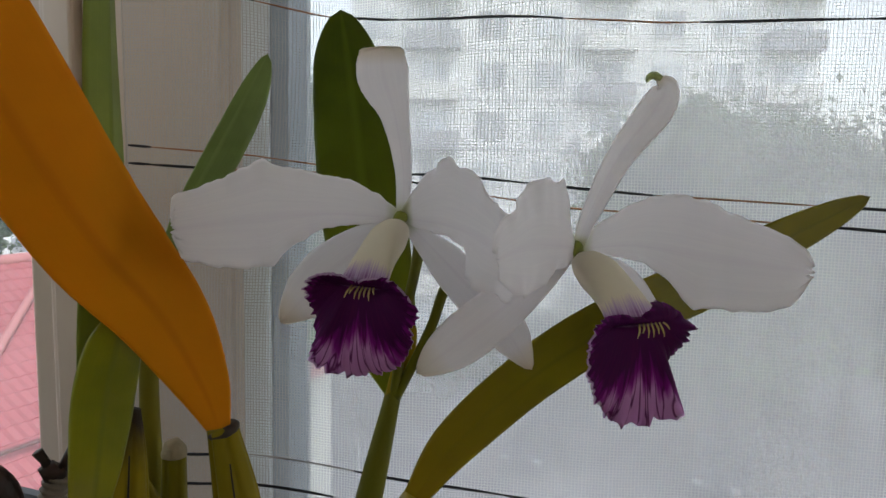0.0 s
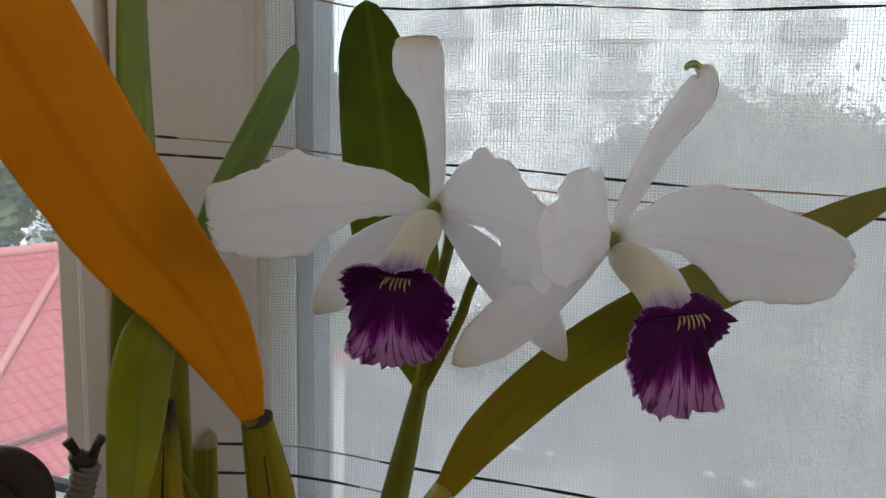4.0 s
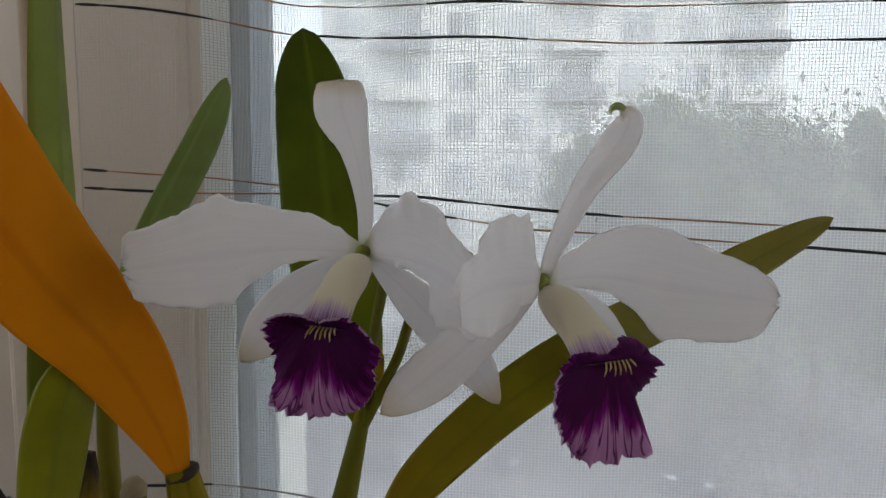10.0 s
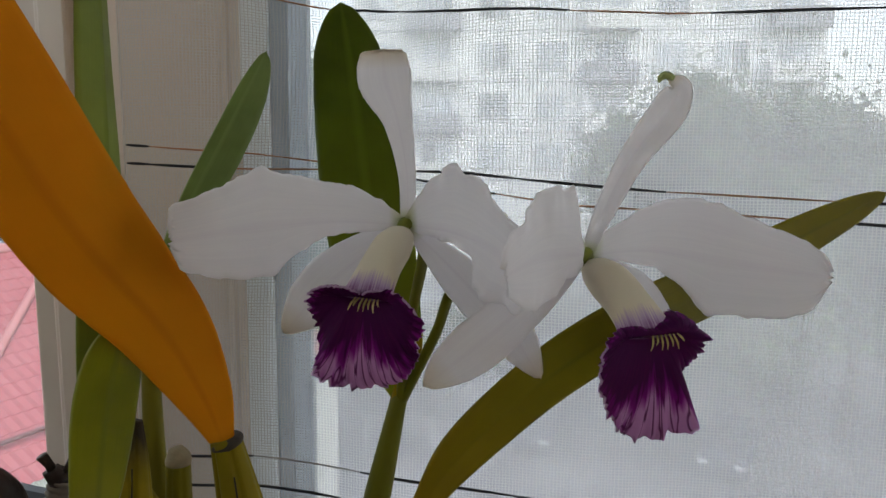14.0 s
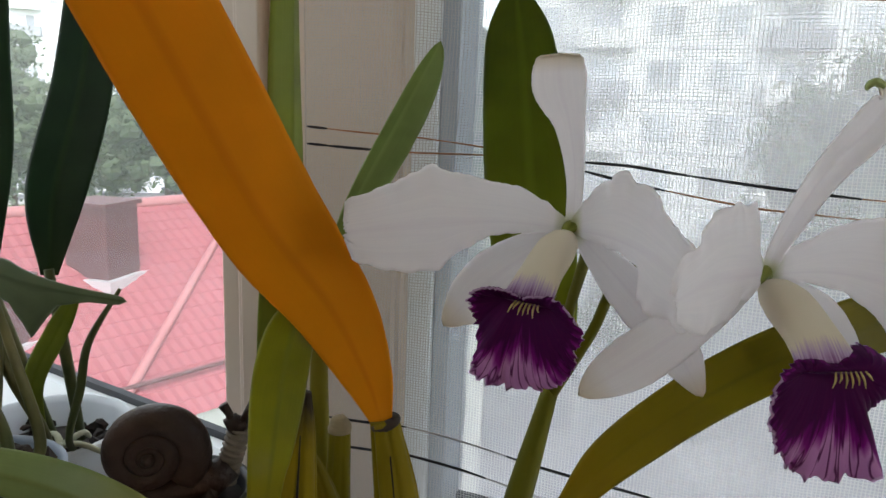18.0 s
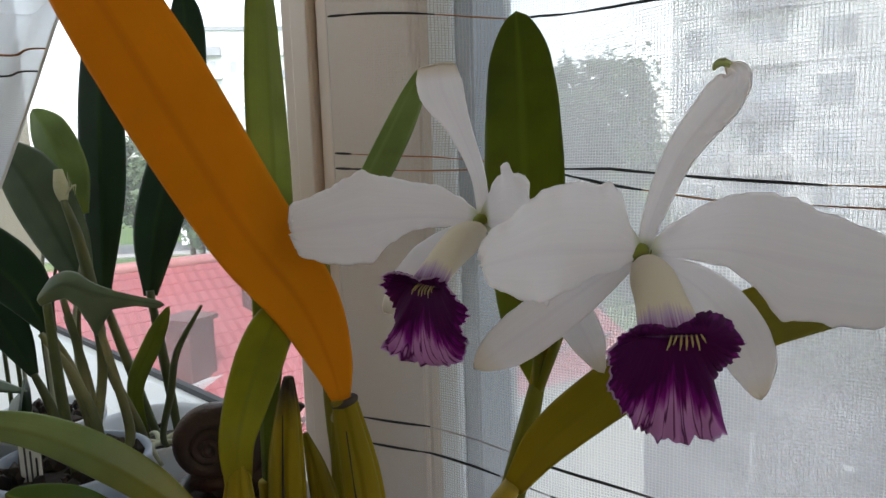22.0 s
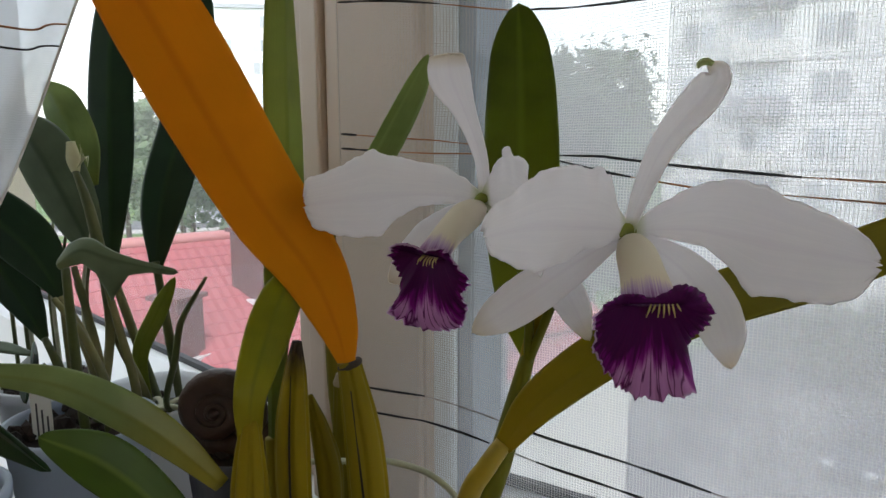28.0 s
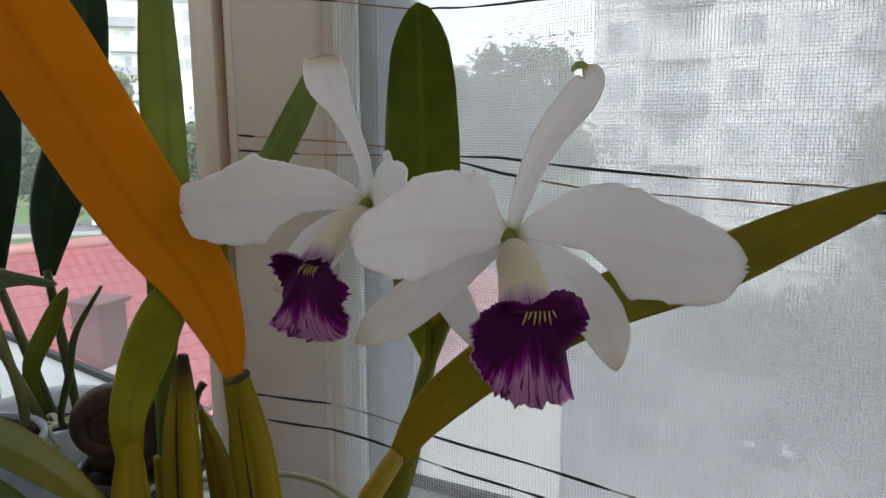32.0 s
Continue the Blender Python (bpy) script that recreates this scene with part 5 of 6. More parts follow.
THREADS = [(1.358, TOP, (G, B, R_)), (1.337, TOP, (B, B, R_)), (1.2325, CROSS, (B, R_, R_, B)), (1.2205, MID, (B, B, R_, B)),
           (1.0150, LOW, (B, B, G)), (0.9935, LOW, (G, B, B)), (1.53, TOP, (B, R_)), (1.515, TOP, (R_, B))]
for k, (h, rise, mats) in enumerate(THREADS):
    coloured_thread(curtain, on_net(h, rise), -0.19, 0.62, 0.00095, 40 + k, mats)

# the gathered half of the curtain, drawn aside before the other pots
side_curtain = thing("net_curtain", (-0.5, 0.3, SILL_Z), "gathered white net curtain drawn aside, with dark threads", "curtain")
EDGE = spline([V(-0.315, 0.44, 1.52), V(-0.339, 0.402, 1.363), V(-0.348, 0.392, 1.337), V(-0.376, 0.351, 1.213), V(-0.412, 0.309, 1.103), V(-0.44, 0.28, 1.02), V(-0.48, 0.25, 0.87)], 60)


def side_point(s, k):
    """s: down the free edge, k: metres along the cloth away from it."""
    i = min(len(EDGE) - 1.001, max(0.0, s * (len(EDGE) - 1)))
    a = EDGE[int(i)] * (1 - i % 1) + EDGE[int(i) + 1] * (i % 1)
    fold = 0.018 * math.sin(k * 60 + s * 5) * min(1.0, k * 12) + 0.012 * math.sin(k * 23 - s * 9) * min(1.0, k * 9)
    return a + V(-0.86, -0.1, 0.0) * k + V(0.25, -0.9, 0.1) * fold


nu, nv = 70, 60
P, uv = np.zeros((nu, nv, 3)), np.zeros((nu, nv, 2))
for i in range(nu):
    for j in range(nv):
        k, s = 0.42 * i / (nu - 1), j / (nv - 1)
        P[i, j] = side_point(s, k)
        uv[i, j] = (k, s * 0.75)
faces = [(i * nv + j, i * nv + j + 1, (i + 1) * nv + j + 1, (i + 1) * nv + j) for i in range(nu - 1) for j in range(nv - 1)]
mesh_object("net", P.reshape(-1, 3), faces, NET_LEFT, side_curtain, uvs=uv.reshape(-1, 2))
tube("hem", [side_point(s, 0.0) for s in np.linspace(0, 1, 30)], [0.0012, 0.0012], material("hem_cloth", (0.6, 0.6, 0.6), 0.9), side_curtain, n=60, sides=6)
for k0, (s, mat) in enumerate(((0.373, THREAD_RUST), (0.395, THREAD_BLACK), (0.64, THREAD_RUST), (0.662, THREAD_BLACK), (0.12, THREAD_BLACK))):
    pts = [side_point(s - 0.05 * k, k) + V(0, -0.0015, 0) for k in np.linspace(0.0, 0.40, 60)]
    tube("thread", pts, [0.0007, 0.001, 0.0009, 0.001, 0.0007], mat, side_curtain, n=90, sides=6)

# ---- snail figure ----
def snail():
    """One plain mesh: a coiled shell on a ridged foot, with a raised head and two horns."""
    verts, faces = [], []

    def sweep(S, R, sides=18, wob=0.0):
        S = np.array(S)
        T = unit(np.gradient(S, axis=0))
        o = len(verts)
        for i in range(len(S)):
            ref = np.array([0.1, 1.0, 0.05])
            a = unit(ref - (ref @ T[i]) * T[i])
            b = np.cross(T[i], a)
            for k in range(sides):
                th = 2 * math.pi * k / sides
                verts.append(S[i] + (a * math.cos(th) + b * math.sin(th)) * R[i] * (1 + wob * noise.noise((i * 0.4, k * 0.7, 0))))
        for i in range(len(S) - 1):
            for k in range(sides):
                k2 = (k + 1) % sides
                faces.append((o + i * sides + k, o + i * sides + k2, o + (i + 1) * sides + k2, o + (i + 1) * sides + k))
        faces.append(tuple(o + k for k in range(sides - 1, -1, -1)))
        faces.append(tuple(o + (len(S) - 1) * sides + k for k in range(sides)))

    c = V(-0.291, 0.452, 0.995)
    right = unit(V(0.85, 0.5, 0.0))
    toward = unit(V(0.5, -0.85, 0.1))
    up = V(0, 0, 1)
    S, R = [], []
    for i in range(150):
        t = i / 149
        turns = 3.4
        ang = -0.75 + (1 - t) * turns * 2 * math.pi
        rho = 0.031 * 1.95 ** (-(1 - t) * turns)
        S.append(c + (right * math.cos(ang) + up * math.sin(ang)) * rho + toward * (0.02 * (1 - rho / 0.031)))
        R.append(rho * 0.52)
    sweep(S, R, 22, 0.03)
    sweep([c + toward * q for q in (0.010, 0.016, 0.0205, 0.0235, 0.0245)], [0.006, 0.0058, 0.0045, 0.0025, 0.0006], 16)
    sweep([c + right * -0.02 + up * -0.03, c + right * 0.01 + up * -0.034, c + right * 0.04 + up * -0.03, c + right * 0.058 + up * -0.018], [0.008, 0.014, 0.014, 0.010], 16, 0.15)
    first_neck = len(faces)
    neck = [c + right * (0.052 + 0.012 * t) + up * (-0.03 + 0.042 * t) for t in np.linspace(0, 1, 40)]
    sweep(neck, [0.0085 + 0.0009 * math.cos(k * 1.5) for k in range(40)], 16, 0.1)
    last_neck = len(faces)
    sweep([c + right * 0.063 + up * 0.010, c + right * 0.060 + up * 0.018, c + right * 0.063 + up * 0.02], [0.0078, 0.0085, 0.004], 12)
    sweep([c + right * 0.060 + up * 0.014, c + right * 0.056 + up * 0.024, c + right * 0.052 + up * 0.031], [0.004, 0.003, 0.0038], 10)
    sweep([c + right * 0.066 + up * 0.014, c + right * 0.070 + up * 0.024, c + right * 0.074 + up * 0.030], [0.004, 0.003, 0.0038], 10)
    ob = mesh_object("snail_figurine", verts, faces, SNAIL)
    ob.data.materials.append(NECK)
    for k in range(first_neck, last_neck):
        ob.data.polygons[k].material_index = 1
    return tagged(ob, "dark brown glazed clay snail figurine beside the orchid pot", "figurine")


snail()
stand = flower_pot((-0.275, 0.465, SILL_Z), 0.05, 0.121, POT_DARK, "low dark pot carrying the clay snail", 10, 61)


# ---- the other orchids on the sill ----
def orchid_group(label, base):
    return thing("orchid_plant", base, label, "orchid", group="orchids on the sill")


POT1, POT2, POT3, POT4 = (-0.462, 0.538, SILL_Z), (-0.40, 0.40, SILL_Z), (-0.56, 0.49, SILL_Z), (-0.37, 0.255, SILL_Z)
flower_pot(POT1, 0.07, 0.112, POT_WHITE, "white plastic pot filled with bark chips", 46, 51, 0.016)
flower_pot(POT2, 0.06, 0.145, POT_BLUE, "translucent bluish plastic pot with bark", 40, 52)
flower_pot(POT3, 0.055, 0.13, POT_WHITE, "white plastic pot with dark bark", 40, 53)
flower_pot(POT4, 0.05, 0.15, POT_BLUE, "translucent bluish plastic pot at the sill edge", 30, 54)
T1, T2, T3, T4 = SILL_Z + 0.1, SILL_Z + 0.135, SILL_Z + 0.12, SILL_Z + 0.14

dark = orchid_group("orchid with two long dark green upright leaves", (-0.445, 0.545, T1))
tube("stem", [V(-0.455, 0.54, T1), V(-0.47, 0.525, 1.02), V(-0.487, 0.515, 1.095)], [0.004, 0.005, 0.004], ROOT_GREEN, dark, n=16)
tube("stem", [V(-0.43, 0.545, T1), V(-0.436, 0.54, 1.02), V(-0.444, 0.536, 1.1)], [0.004, 0.005, 0.004], ROOT_GREEN, dark, n=16)
blade("leaf", [V(-0.487, 0.515, 1.09), V(-0.511, 0.545, 1.195), V(-0.536, 0.572, 1.286), V(-0.554, 0.601, 1.373), V(-0.557, 0.62, 1.41)], (0.85, 0.5, 0.1), [0.006, 0.022, 0.025, 0.022, 0.012], [0.006, 0.022, 0.025, 0.022, 0.012],
      LEAF_DARK, dark, "long dark green leaf", fold=0.25, thick=0.0022, tip=0.15, nu=50, nv=19, seed=61)
blade("leaf", [V(-0.444, 0.536, 1.095), V(-0.456, 0.562, 1.165), V(-0.450, 0.596, 1.260), V(-0.455, 0.624, 1.365), V(-0.464, 0.632, 1.418)], (0.85, 0.5, 0.1), [0.007, 0.025, 0.0255, 0.020, 0.009], [0.007, 0.025, 0.0255, 0.020, 0.009],
      LEAF_DARK, dark, "long dark green leaf", fold=0.25, thick=0.0022, tip=0.15, nu=50, nv=19, seed=62)
blade("leaf", [V(-0.431, 0.505, T1 + 0.01), V(-0.431, 0.495, 1.009), V(-0.414, 0.505, 1.054), V(-0.396, 0.515, 1.092)], (0.8, 0.45, -0.4), [0.003, 0.008, 0.009, 0.005], [0.003, 0.008, 0.009, 0.005],
      LEAF_TALL, dark, "short striped young leaf", fold=0.4, thick=0.002, tip=0.25, nu=30, nv=13, seed=63)
tube("root", [V(-0.405, 0.515, T1), V(-0.403, 0.5, 0.965), V(-0.393, 0.505, 1.009), V(-0.388, 0.512, 1.048), V(-0.367, 0.527, 1.092)], [0.0028, 0.003, 0.0036, 0.0032, 0.0016], ROOT_GREEN, dark, "upright green root", n=30, sides=10)
tube("stem", [V(-0.424, 0.50, T1), V(-0.405, 0.475, 0.985), V(-0.432, 0.470, 1.043), V(-0.445, 0.472, 1.11)], [0.0045, 0.0045, 0.0042, 0.003], ROOT_GREEN, dark, n=24)
for k in range(5):
    a = k * 1.3
    tube("root", [V(-0.42, 0.51, T1 + 0.012), V(-0.42 + 0.02 * math.cos(a), 0.51 + 0.02 * math.sin(a), T1 + 0.016), V(-0.42 + 0.04 * math.cos(a + 0.3), 0.51 + 0.035 * math.sin(a + 0.3), T1 + 0.004)], [0.003, 0.0026, 0.002], ROOT, dark, "pale root on the bark", n=10, sides=8)

grey = orchid_group("orchid with broad grey-green leaves and a pale bud", (-0.40, 0.40, T2))
blade("leaf", [V(-0.452, 0.474, 1.107), V(-0.484, 0.472, 1.161), V(-0.515, 0.467, 1.215), V(-0.555, 0.468, 1.255)], (0.75, 0.4, 0.5), [0.005, 0.026, 0.029, 0.014], [0.005, 0.026, 0.029, 0.014],
      LEAF_GREY, grey, "broad grey-green leaf", fold=0.3, thick=0.0024, tip=0.25, nu=40, nv=19, seed=64)
blade("leaf", [V(-0.491, 0.506, 1.18), V(-0.507, 0.506, 1.219), V(-0.531, 0.506, 1.259), V(-0.56, 0.513, 1.286)], (0.75, 0.4, 0.5), [0.005, 0.019, 0.021, 0.012], [0.005, 0.019, 0.021, 0.012],
      LEAF_LIGHT, grey, "light green leaf behind the bud", fold=0.3, thick=0.0024, tip=0.25, nu=40, nv=19, seed=65)
tube("flower_stem", [V(-0.40, 0.42, T2), V(-0.43, 0.462, 1.04), V(-0.433, 0.464, 1.099), V(-0.450, 0.467, 1.160), V(-0.466, 0.467, 1.199)], [0.004, 0.0045, 0.0055, 0.005, 0.003], ROOT_GREEN, grey, n=30)
bud = tube("bud", [V(-0.465, 0.467, 1.197), V(-0.468, 0.468, 1.209), V(-0.471, 0.469, 1.225)], [0.004, 0.0065, 0.004], BUD, grey, "pale cream bud", n=14)
for k in range(6):
    tube("bud_hair", [V(-0.465, 0.467, 1.198), V(-0.456 + 0.002 * k, 0.466, 1.207 + 0.001 * k), V(-0.452 + 0.004 * k, 0.464 - 0.002 * k, 1.223 - 0.004 * k)], [0.0005, 0.0004, 0.0002], BUD, bud, n=8, sides=5)
blade("leaf", [V(-0.421, 0.41, 1.089), V(-0.448, 0.405, 1.128), V(-0.477, 0.397, 1.155), V(-0.51, 0.388, 1.184)], (0.6, 0.35, 0.7), [0.005, 0.024, 0.026, 0.016], [0.005, 0.024, 0.026, 0.016],
      LEAF_DARK, grey, "broad dark leaf", fold=0.3, thick=0.0024, tip=0.2, nu=40, nv=19, seed=66)
tube("stem", [V(-0.39, 0.40, T2), V(-0.379, 0.41, 1.0), V(-0.402, 0.412, 1.055), V(-0.423, 0.409, 1.091)], [0.0045, 0.0055, 0.005, 0.0035], ROOT_GREEN, grey, n=24)
blade("leaf", [V(-0.471, 0.424, 1.043), V(-0.489, 0.421, 1.072), V(-0.508, 0.417, 1.1), V(-0.529, 0.412, 1.135)], (0.75, 0.4, 0.4), [0.004, 0.016, 0.022, 0.012], [0.004, 0.016, 0.022, 0.012],
      LEAF_DARK, grey, "dark drooping leaf", fold=0.3, thick=0.0024, tip=0.2, nu=40, nv=19, seed=67)
tube("stem", [V(-0.44, 0.42, T2), V(-0.455, 0.426, 1.012), V(-0.471, 0.424, 1.044)], [0.004, 0.0045, 0.003], ROOT_GREEN, grey, n=16)
tube("stem", [V(-0.41, 0.43, T2), V(-0.432, 0.443, 1.053), V(-0.45, 0.445, 1.11)], [0.0035, 0.004, 0.003], ROOT_GREEN, grey, n=16)
tube("stem", [V(-0.38, 0.39, T2), V(-0.345, 0.36, 1.06), V(-0.318, 0.338, 1.138)], [0.004, 0.004, 0.003], ROOT_GREEN, grey, n=16)
blade("leaf", [V(-0.320, 0.333, 1.140), V(-0.304, 0.340, 1.151), V(-0.284, 0.344, 1.1475), V(-0.262, 0.349, 1.143), V(-0.233, 0.360, 1.1375)], (0.1, 0.35, 0.9), [0.003, 0.007, 0.010, 0.013, 0.029, 0.008, 0.003, 0.002], [0.003, 0.012, 0.010, 0.007, 0.005, 0.004, 0.003, 0.002],
      LEAF_GREY, grey, "curled grey leaf with a drooping pointed flap", fold=-0.25, cup=-0.25, thick=0.0024, tip=0.06, nu=50, nv=19, jag=0.04, seed=68, angular=True)
for pts in ([V(-0.405, 0.42, T2), V(-0.417, 0.440, 0.996), V(-0.430, 0.444, 1.048), V(-0.447, 0.444, 1.095)], [V(-0.375, 0.42, T2), V(-0.372, 0.438, 0.996), V(-0.392, 0.441, 1.059), V(-0.409, 0.442, 1.110)],
            [V(-0.365, 0.40, T2), V(-0.364, 0.401, 1.018), V(-0.385, 0.400, 1.060), V(-0.411, 0.394, 1.094)]):
    tube("stem", pts, [0.0035, 0.0042, 0.0036, 0.0026], ROOT_GREEN, grey, n=24)

back = orchid_group("slender orchid with thin pale stems", (-0.56, 0.49, T3))
for k in range(8):
    x, y = -0.60 + 0.018 * k, 0.475 + 0.01 * math.sin(k * 2.4)
    tube("stem", [V(x + 0.01, y, T3), V(x, y + 0.004, 1.07), V(x - 0.012 + 0.004 * k, y + 0.01, 1.14 + 0.015 * math.sin(k * 1.9))], [0.0022, 0.002, 0.0014], ROOT if k % 3 == 1 else ROOT_GREEN, back, n=14, sides=8)
blade("leaf", [V(-0.56, 0.47, T3), V(-0.53, 0.45, 1.01), V(-0.49, 0.42, 1.015), V(-0.44, 0.38, 1.0)], (0.3, 0.4, 0.8), [0.005, 0.012, 0.013, 0.006], [0.005, 0.012, 0.013, 0.006],
      LEAF_DARK, back, "low arching dark leaf", fold=0.3, thick=0.0024, tip=0.2, nu=30, nv=15, seed=69)

low = orchid_group("small orchid with drooping dark leaves", (-0.37, 0.255, T4))
blade("leaf", [V(-0.35, 0.26, T4), V(-0.335, 0.245, 1.045), V(-0.30, 0.235, 1.073), V(-0.262, 0.24, 1.066), V(-0.227, 0.25, 1.042)], (0.35, -0.3, 0.85), [0.005, 0.012, 0.0165, 0.0165, 0.007], [0.005, 0.012, 0.0165, 0.0165, 0.007],
      LEAF_DARK, low, "drooping dark glossy leaf", fold=0.25, thick=0.0026, tip=0.2, nu=40, nv=19, seed=70)

POT5, POT6 = (-0.60, 0.37, SILL_Z), (-0.52, 0.27, SILL_Z)
flower_pot(POT5, 0.07, 0.13, POT_DARK, "black plastic pot with dark bark", 40, 55)
flower_pot(POT6, 0.055, 0.12, POT_DARK, "small black plastic pot with dark bark", 30, 56)
dense = orchid_group("orchid with a tuft of arching dark leaves", (-0.60, 0.37, SILL_Z + 0.12))
for k in range(7):
    a = -0.9 + k * 0.75
    d = V(math.cos(a), math.sin(a), 0)
    o = V(-0.59, 0.37, SILL_Z + 0.125) + d * 0.015
    h, reach = 0.10 + 0.03 * math.sin(k * 2.3), 0.10 + 0.02 * math.cos(k * 1.7)
    blade("leaf", [o, o + d * reach * 0.35 + V(0, 0, h * 0.75), o + d * reach * 0.75 + V(0, 0, h), o + d * reach * 1.2 + V(0, 0, h * 0.8)], tuple(np.cross(d, (0, 0, 1))), [0.004, 0.014, 0.016, 0.006], [0.004, 0.014, 0.016, 0.006],
          LEAF_DARK if k % 2 else LEAF_GREY, dense, fold=0.3, thick=0.0024, tip=0.2, nu=30, nv=13, seed=80 + k)

# plant label and a lump of bark
label_tag = thing("plant_label", (-0.405, 0.375, T2), "white plastic plant label with dark lettering", "plant label")
TAG_M = frame_of(Vector((-0.409, 0.372, 0.965)), Vector((0.9, 0.4, 0.1)).normalized(), Vector((-0.4, 0.9, 0.0)).normalized())
boxed("tag", (-0.009, -0.0006, 0.0), (0.009, 0.0006, 0.062), TAG, label_tag, bevel=0.0004, m=TAG_M)
for k, (x0, x1) in enumerate(((-0.006, 0.006), (-0.006, 0.004), (-0.005, 0.005))):
    boxed("lettering", (-0.0045 + 0.0045 * k, -0.0010, 0.012), (-0.003 + 0.0045 * k, -0.0006, 0.044 - 0.006 * k), INK, label_tag, m=TAG_M)
bm = bmesh.new()
bmesh.ops.create_icosphere(bm, subdivisions=4, radius=0.032, matrix=Matrix.Translation((-0.285, 0.215, SILL_Z + 0.03)))
for v in bm.verts:
    v.co += (v.co - Vector((-0.285, 0.215, SILL_Z + 0.03))) * 0.35 * noise.noise(v.co * 120)
tagged(part("bark_lump", bm, material("cork_lump", (0.16, 0.09, 0.05), 0.95, vary=0.4, scale=90, bump=0.8), smooth=True), "knobbly brown lump of bark on the sill", "bark")


# ---- outside ----
GROUND_Z = -10.0
bm = bmesh.new()
bmesh.ops.create_grid(bm, x_segments=8, y_segments=8, size=2500, matrix=Matrix.Translation((0, 0, GROUND_Z - 0.05)))
tagged(part("ground", bm, GRASS), "grassy ground reaching to the horizon", "ground", kind="structure")
tagged(boxed("road", (-30, 14, GROUND_Z - 0.04), (60, 38.5, GROUND_Z), ASPHALT), "grey asphalt yard between the houses", "road", kind="structure")


def slab_roof():
    house = thing("red_roofed_house", (-8, 14, GROUND_Z), "low house with a pink-red metal tile roof", "house")
    a, b = V(-13.5, 6.5, -1.0), V(-7.0, 18.94, -1.0)
    along = unit(b - a)
    down = unit(V(along[1], -along[0], 0)) * 5.2 + V(0, 0, -2.7)
    length = np.linalg.norm(b - a)
    rows, cols = 17, 138
    verts, faces = [], []
    nrm = unit(np.cross(down, along))
    if nrm[2] < 0:
        nrm = -nrm
    for i in range(rows):
        for k, s in enumerate((i / rows, (i + 0.98) / rows)):
            for j in range(cols):
                t = j / (cols - 1)
                h = 0.010 * math.cos(j * math.pi) + (0.0 if k == 0 else 0.014)
                verts.append(a + along * length * t + down * s + nrm * h)
    per = 2 * cols
    for i in range(rows):
        for j in range(cols - 1):
            o = i * per + j
            faces.append((o, o + 1, o + cols + 1, o + cols))
            if i < rows - 1:
                faces.append((o + cols, o + cols + 1, o + per + 1, o + per))
    mesh_object("roof", verts, faces, ROOF, house, "pink-red metal tile roof", smooth=False)
    back = unit(V(-along[1], along[0], 0)) * 5.2 + V(0, 0, -2.7)
    mesh_object("roof", [a, b, b + back, a + back], [(0, 1, 2, 3)], ROOF, house, smooth=False)
    e0, e1, e2, e3 = a + down * 0.96, b + down * 0.96, b + back * 0.96, a + back * 0.96
    low = lambda p: V(p[0], p[1], GROUND_Z)
    mesh_object("wall", [low(e0), low(e1), e1, e0, low(e2), e2, low(e3), e3], [(0, 1, 2, 3), (1, 4, 5, 2), (4, 6, 7, 5), (6, 0, 3, 7), (3, 2, 5, 7)], HOUSE_WHITE, house, smooth=False)
    tube("roof_ridge", [a, b], [0.14, 0.14], ROOF_CAP, house, n=4, sides=8)
    on = lambda t, s, lift=0.0: a + along * length * t + down * s + nrm * lift
    tube("roof_cap", [on(0.745, 0.0, 0.05), on(0.323, 1.0, 0.05)], [0.08, 0.08], ROOF_CAP, house, n=6, sides=8)
    tube("snow_guard", [on(0.1, 0.86, 0.12), on(0.95, 0.86, 0.12)], [0.04, 0.04], CHIMNEY, house, n=6, sides=6)
    for t, s, w, h in ((0.447, 0.33, 0.45, 1.2), (0.298, 0.55, 0.3, 0.9)):
        p = on(t, s)
        ch = boxed("chimney", p + V(-w, -w, -1.0), p + V(w, w, h), CHIMNEY, house, bevel=0.02)
        boxed("chimney_flashing", p + V(-w - 0.12, -w - 0.12, -0.5), p + V(w + 0.12, w + 0.12, -0.12), ZINC, ch)
        boxed("chimney_cap", p + V(-w - 0.06, -w - 0.06, h), p + V(w + 0.06, w + 0.06, h + 0.08), CHIMNEY, ch)
    return house


slab_roof()


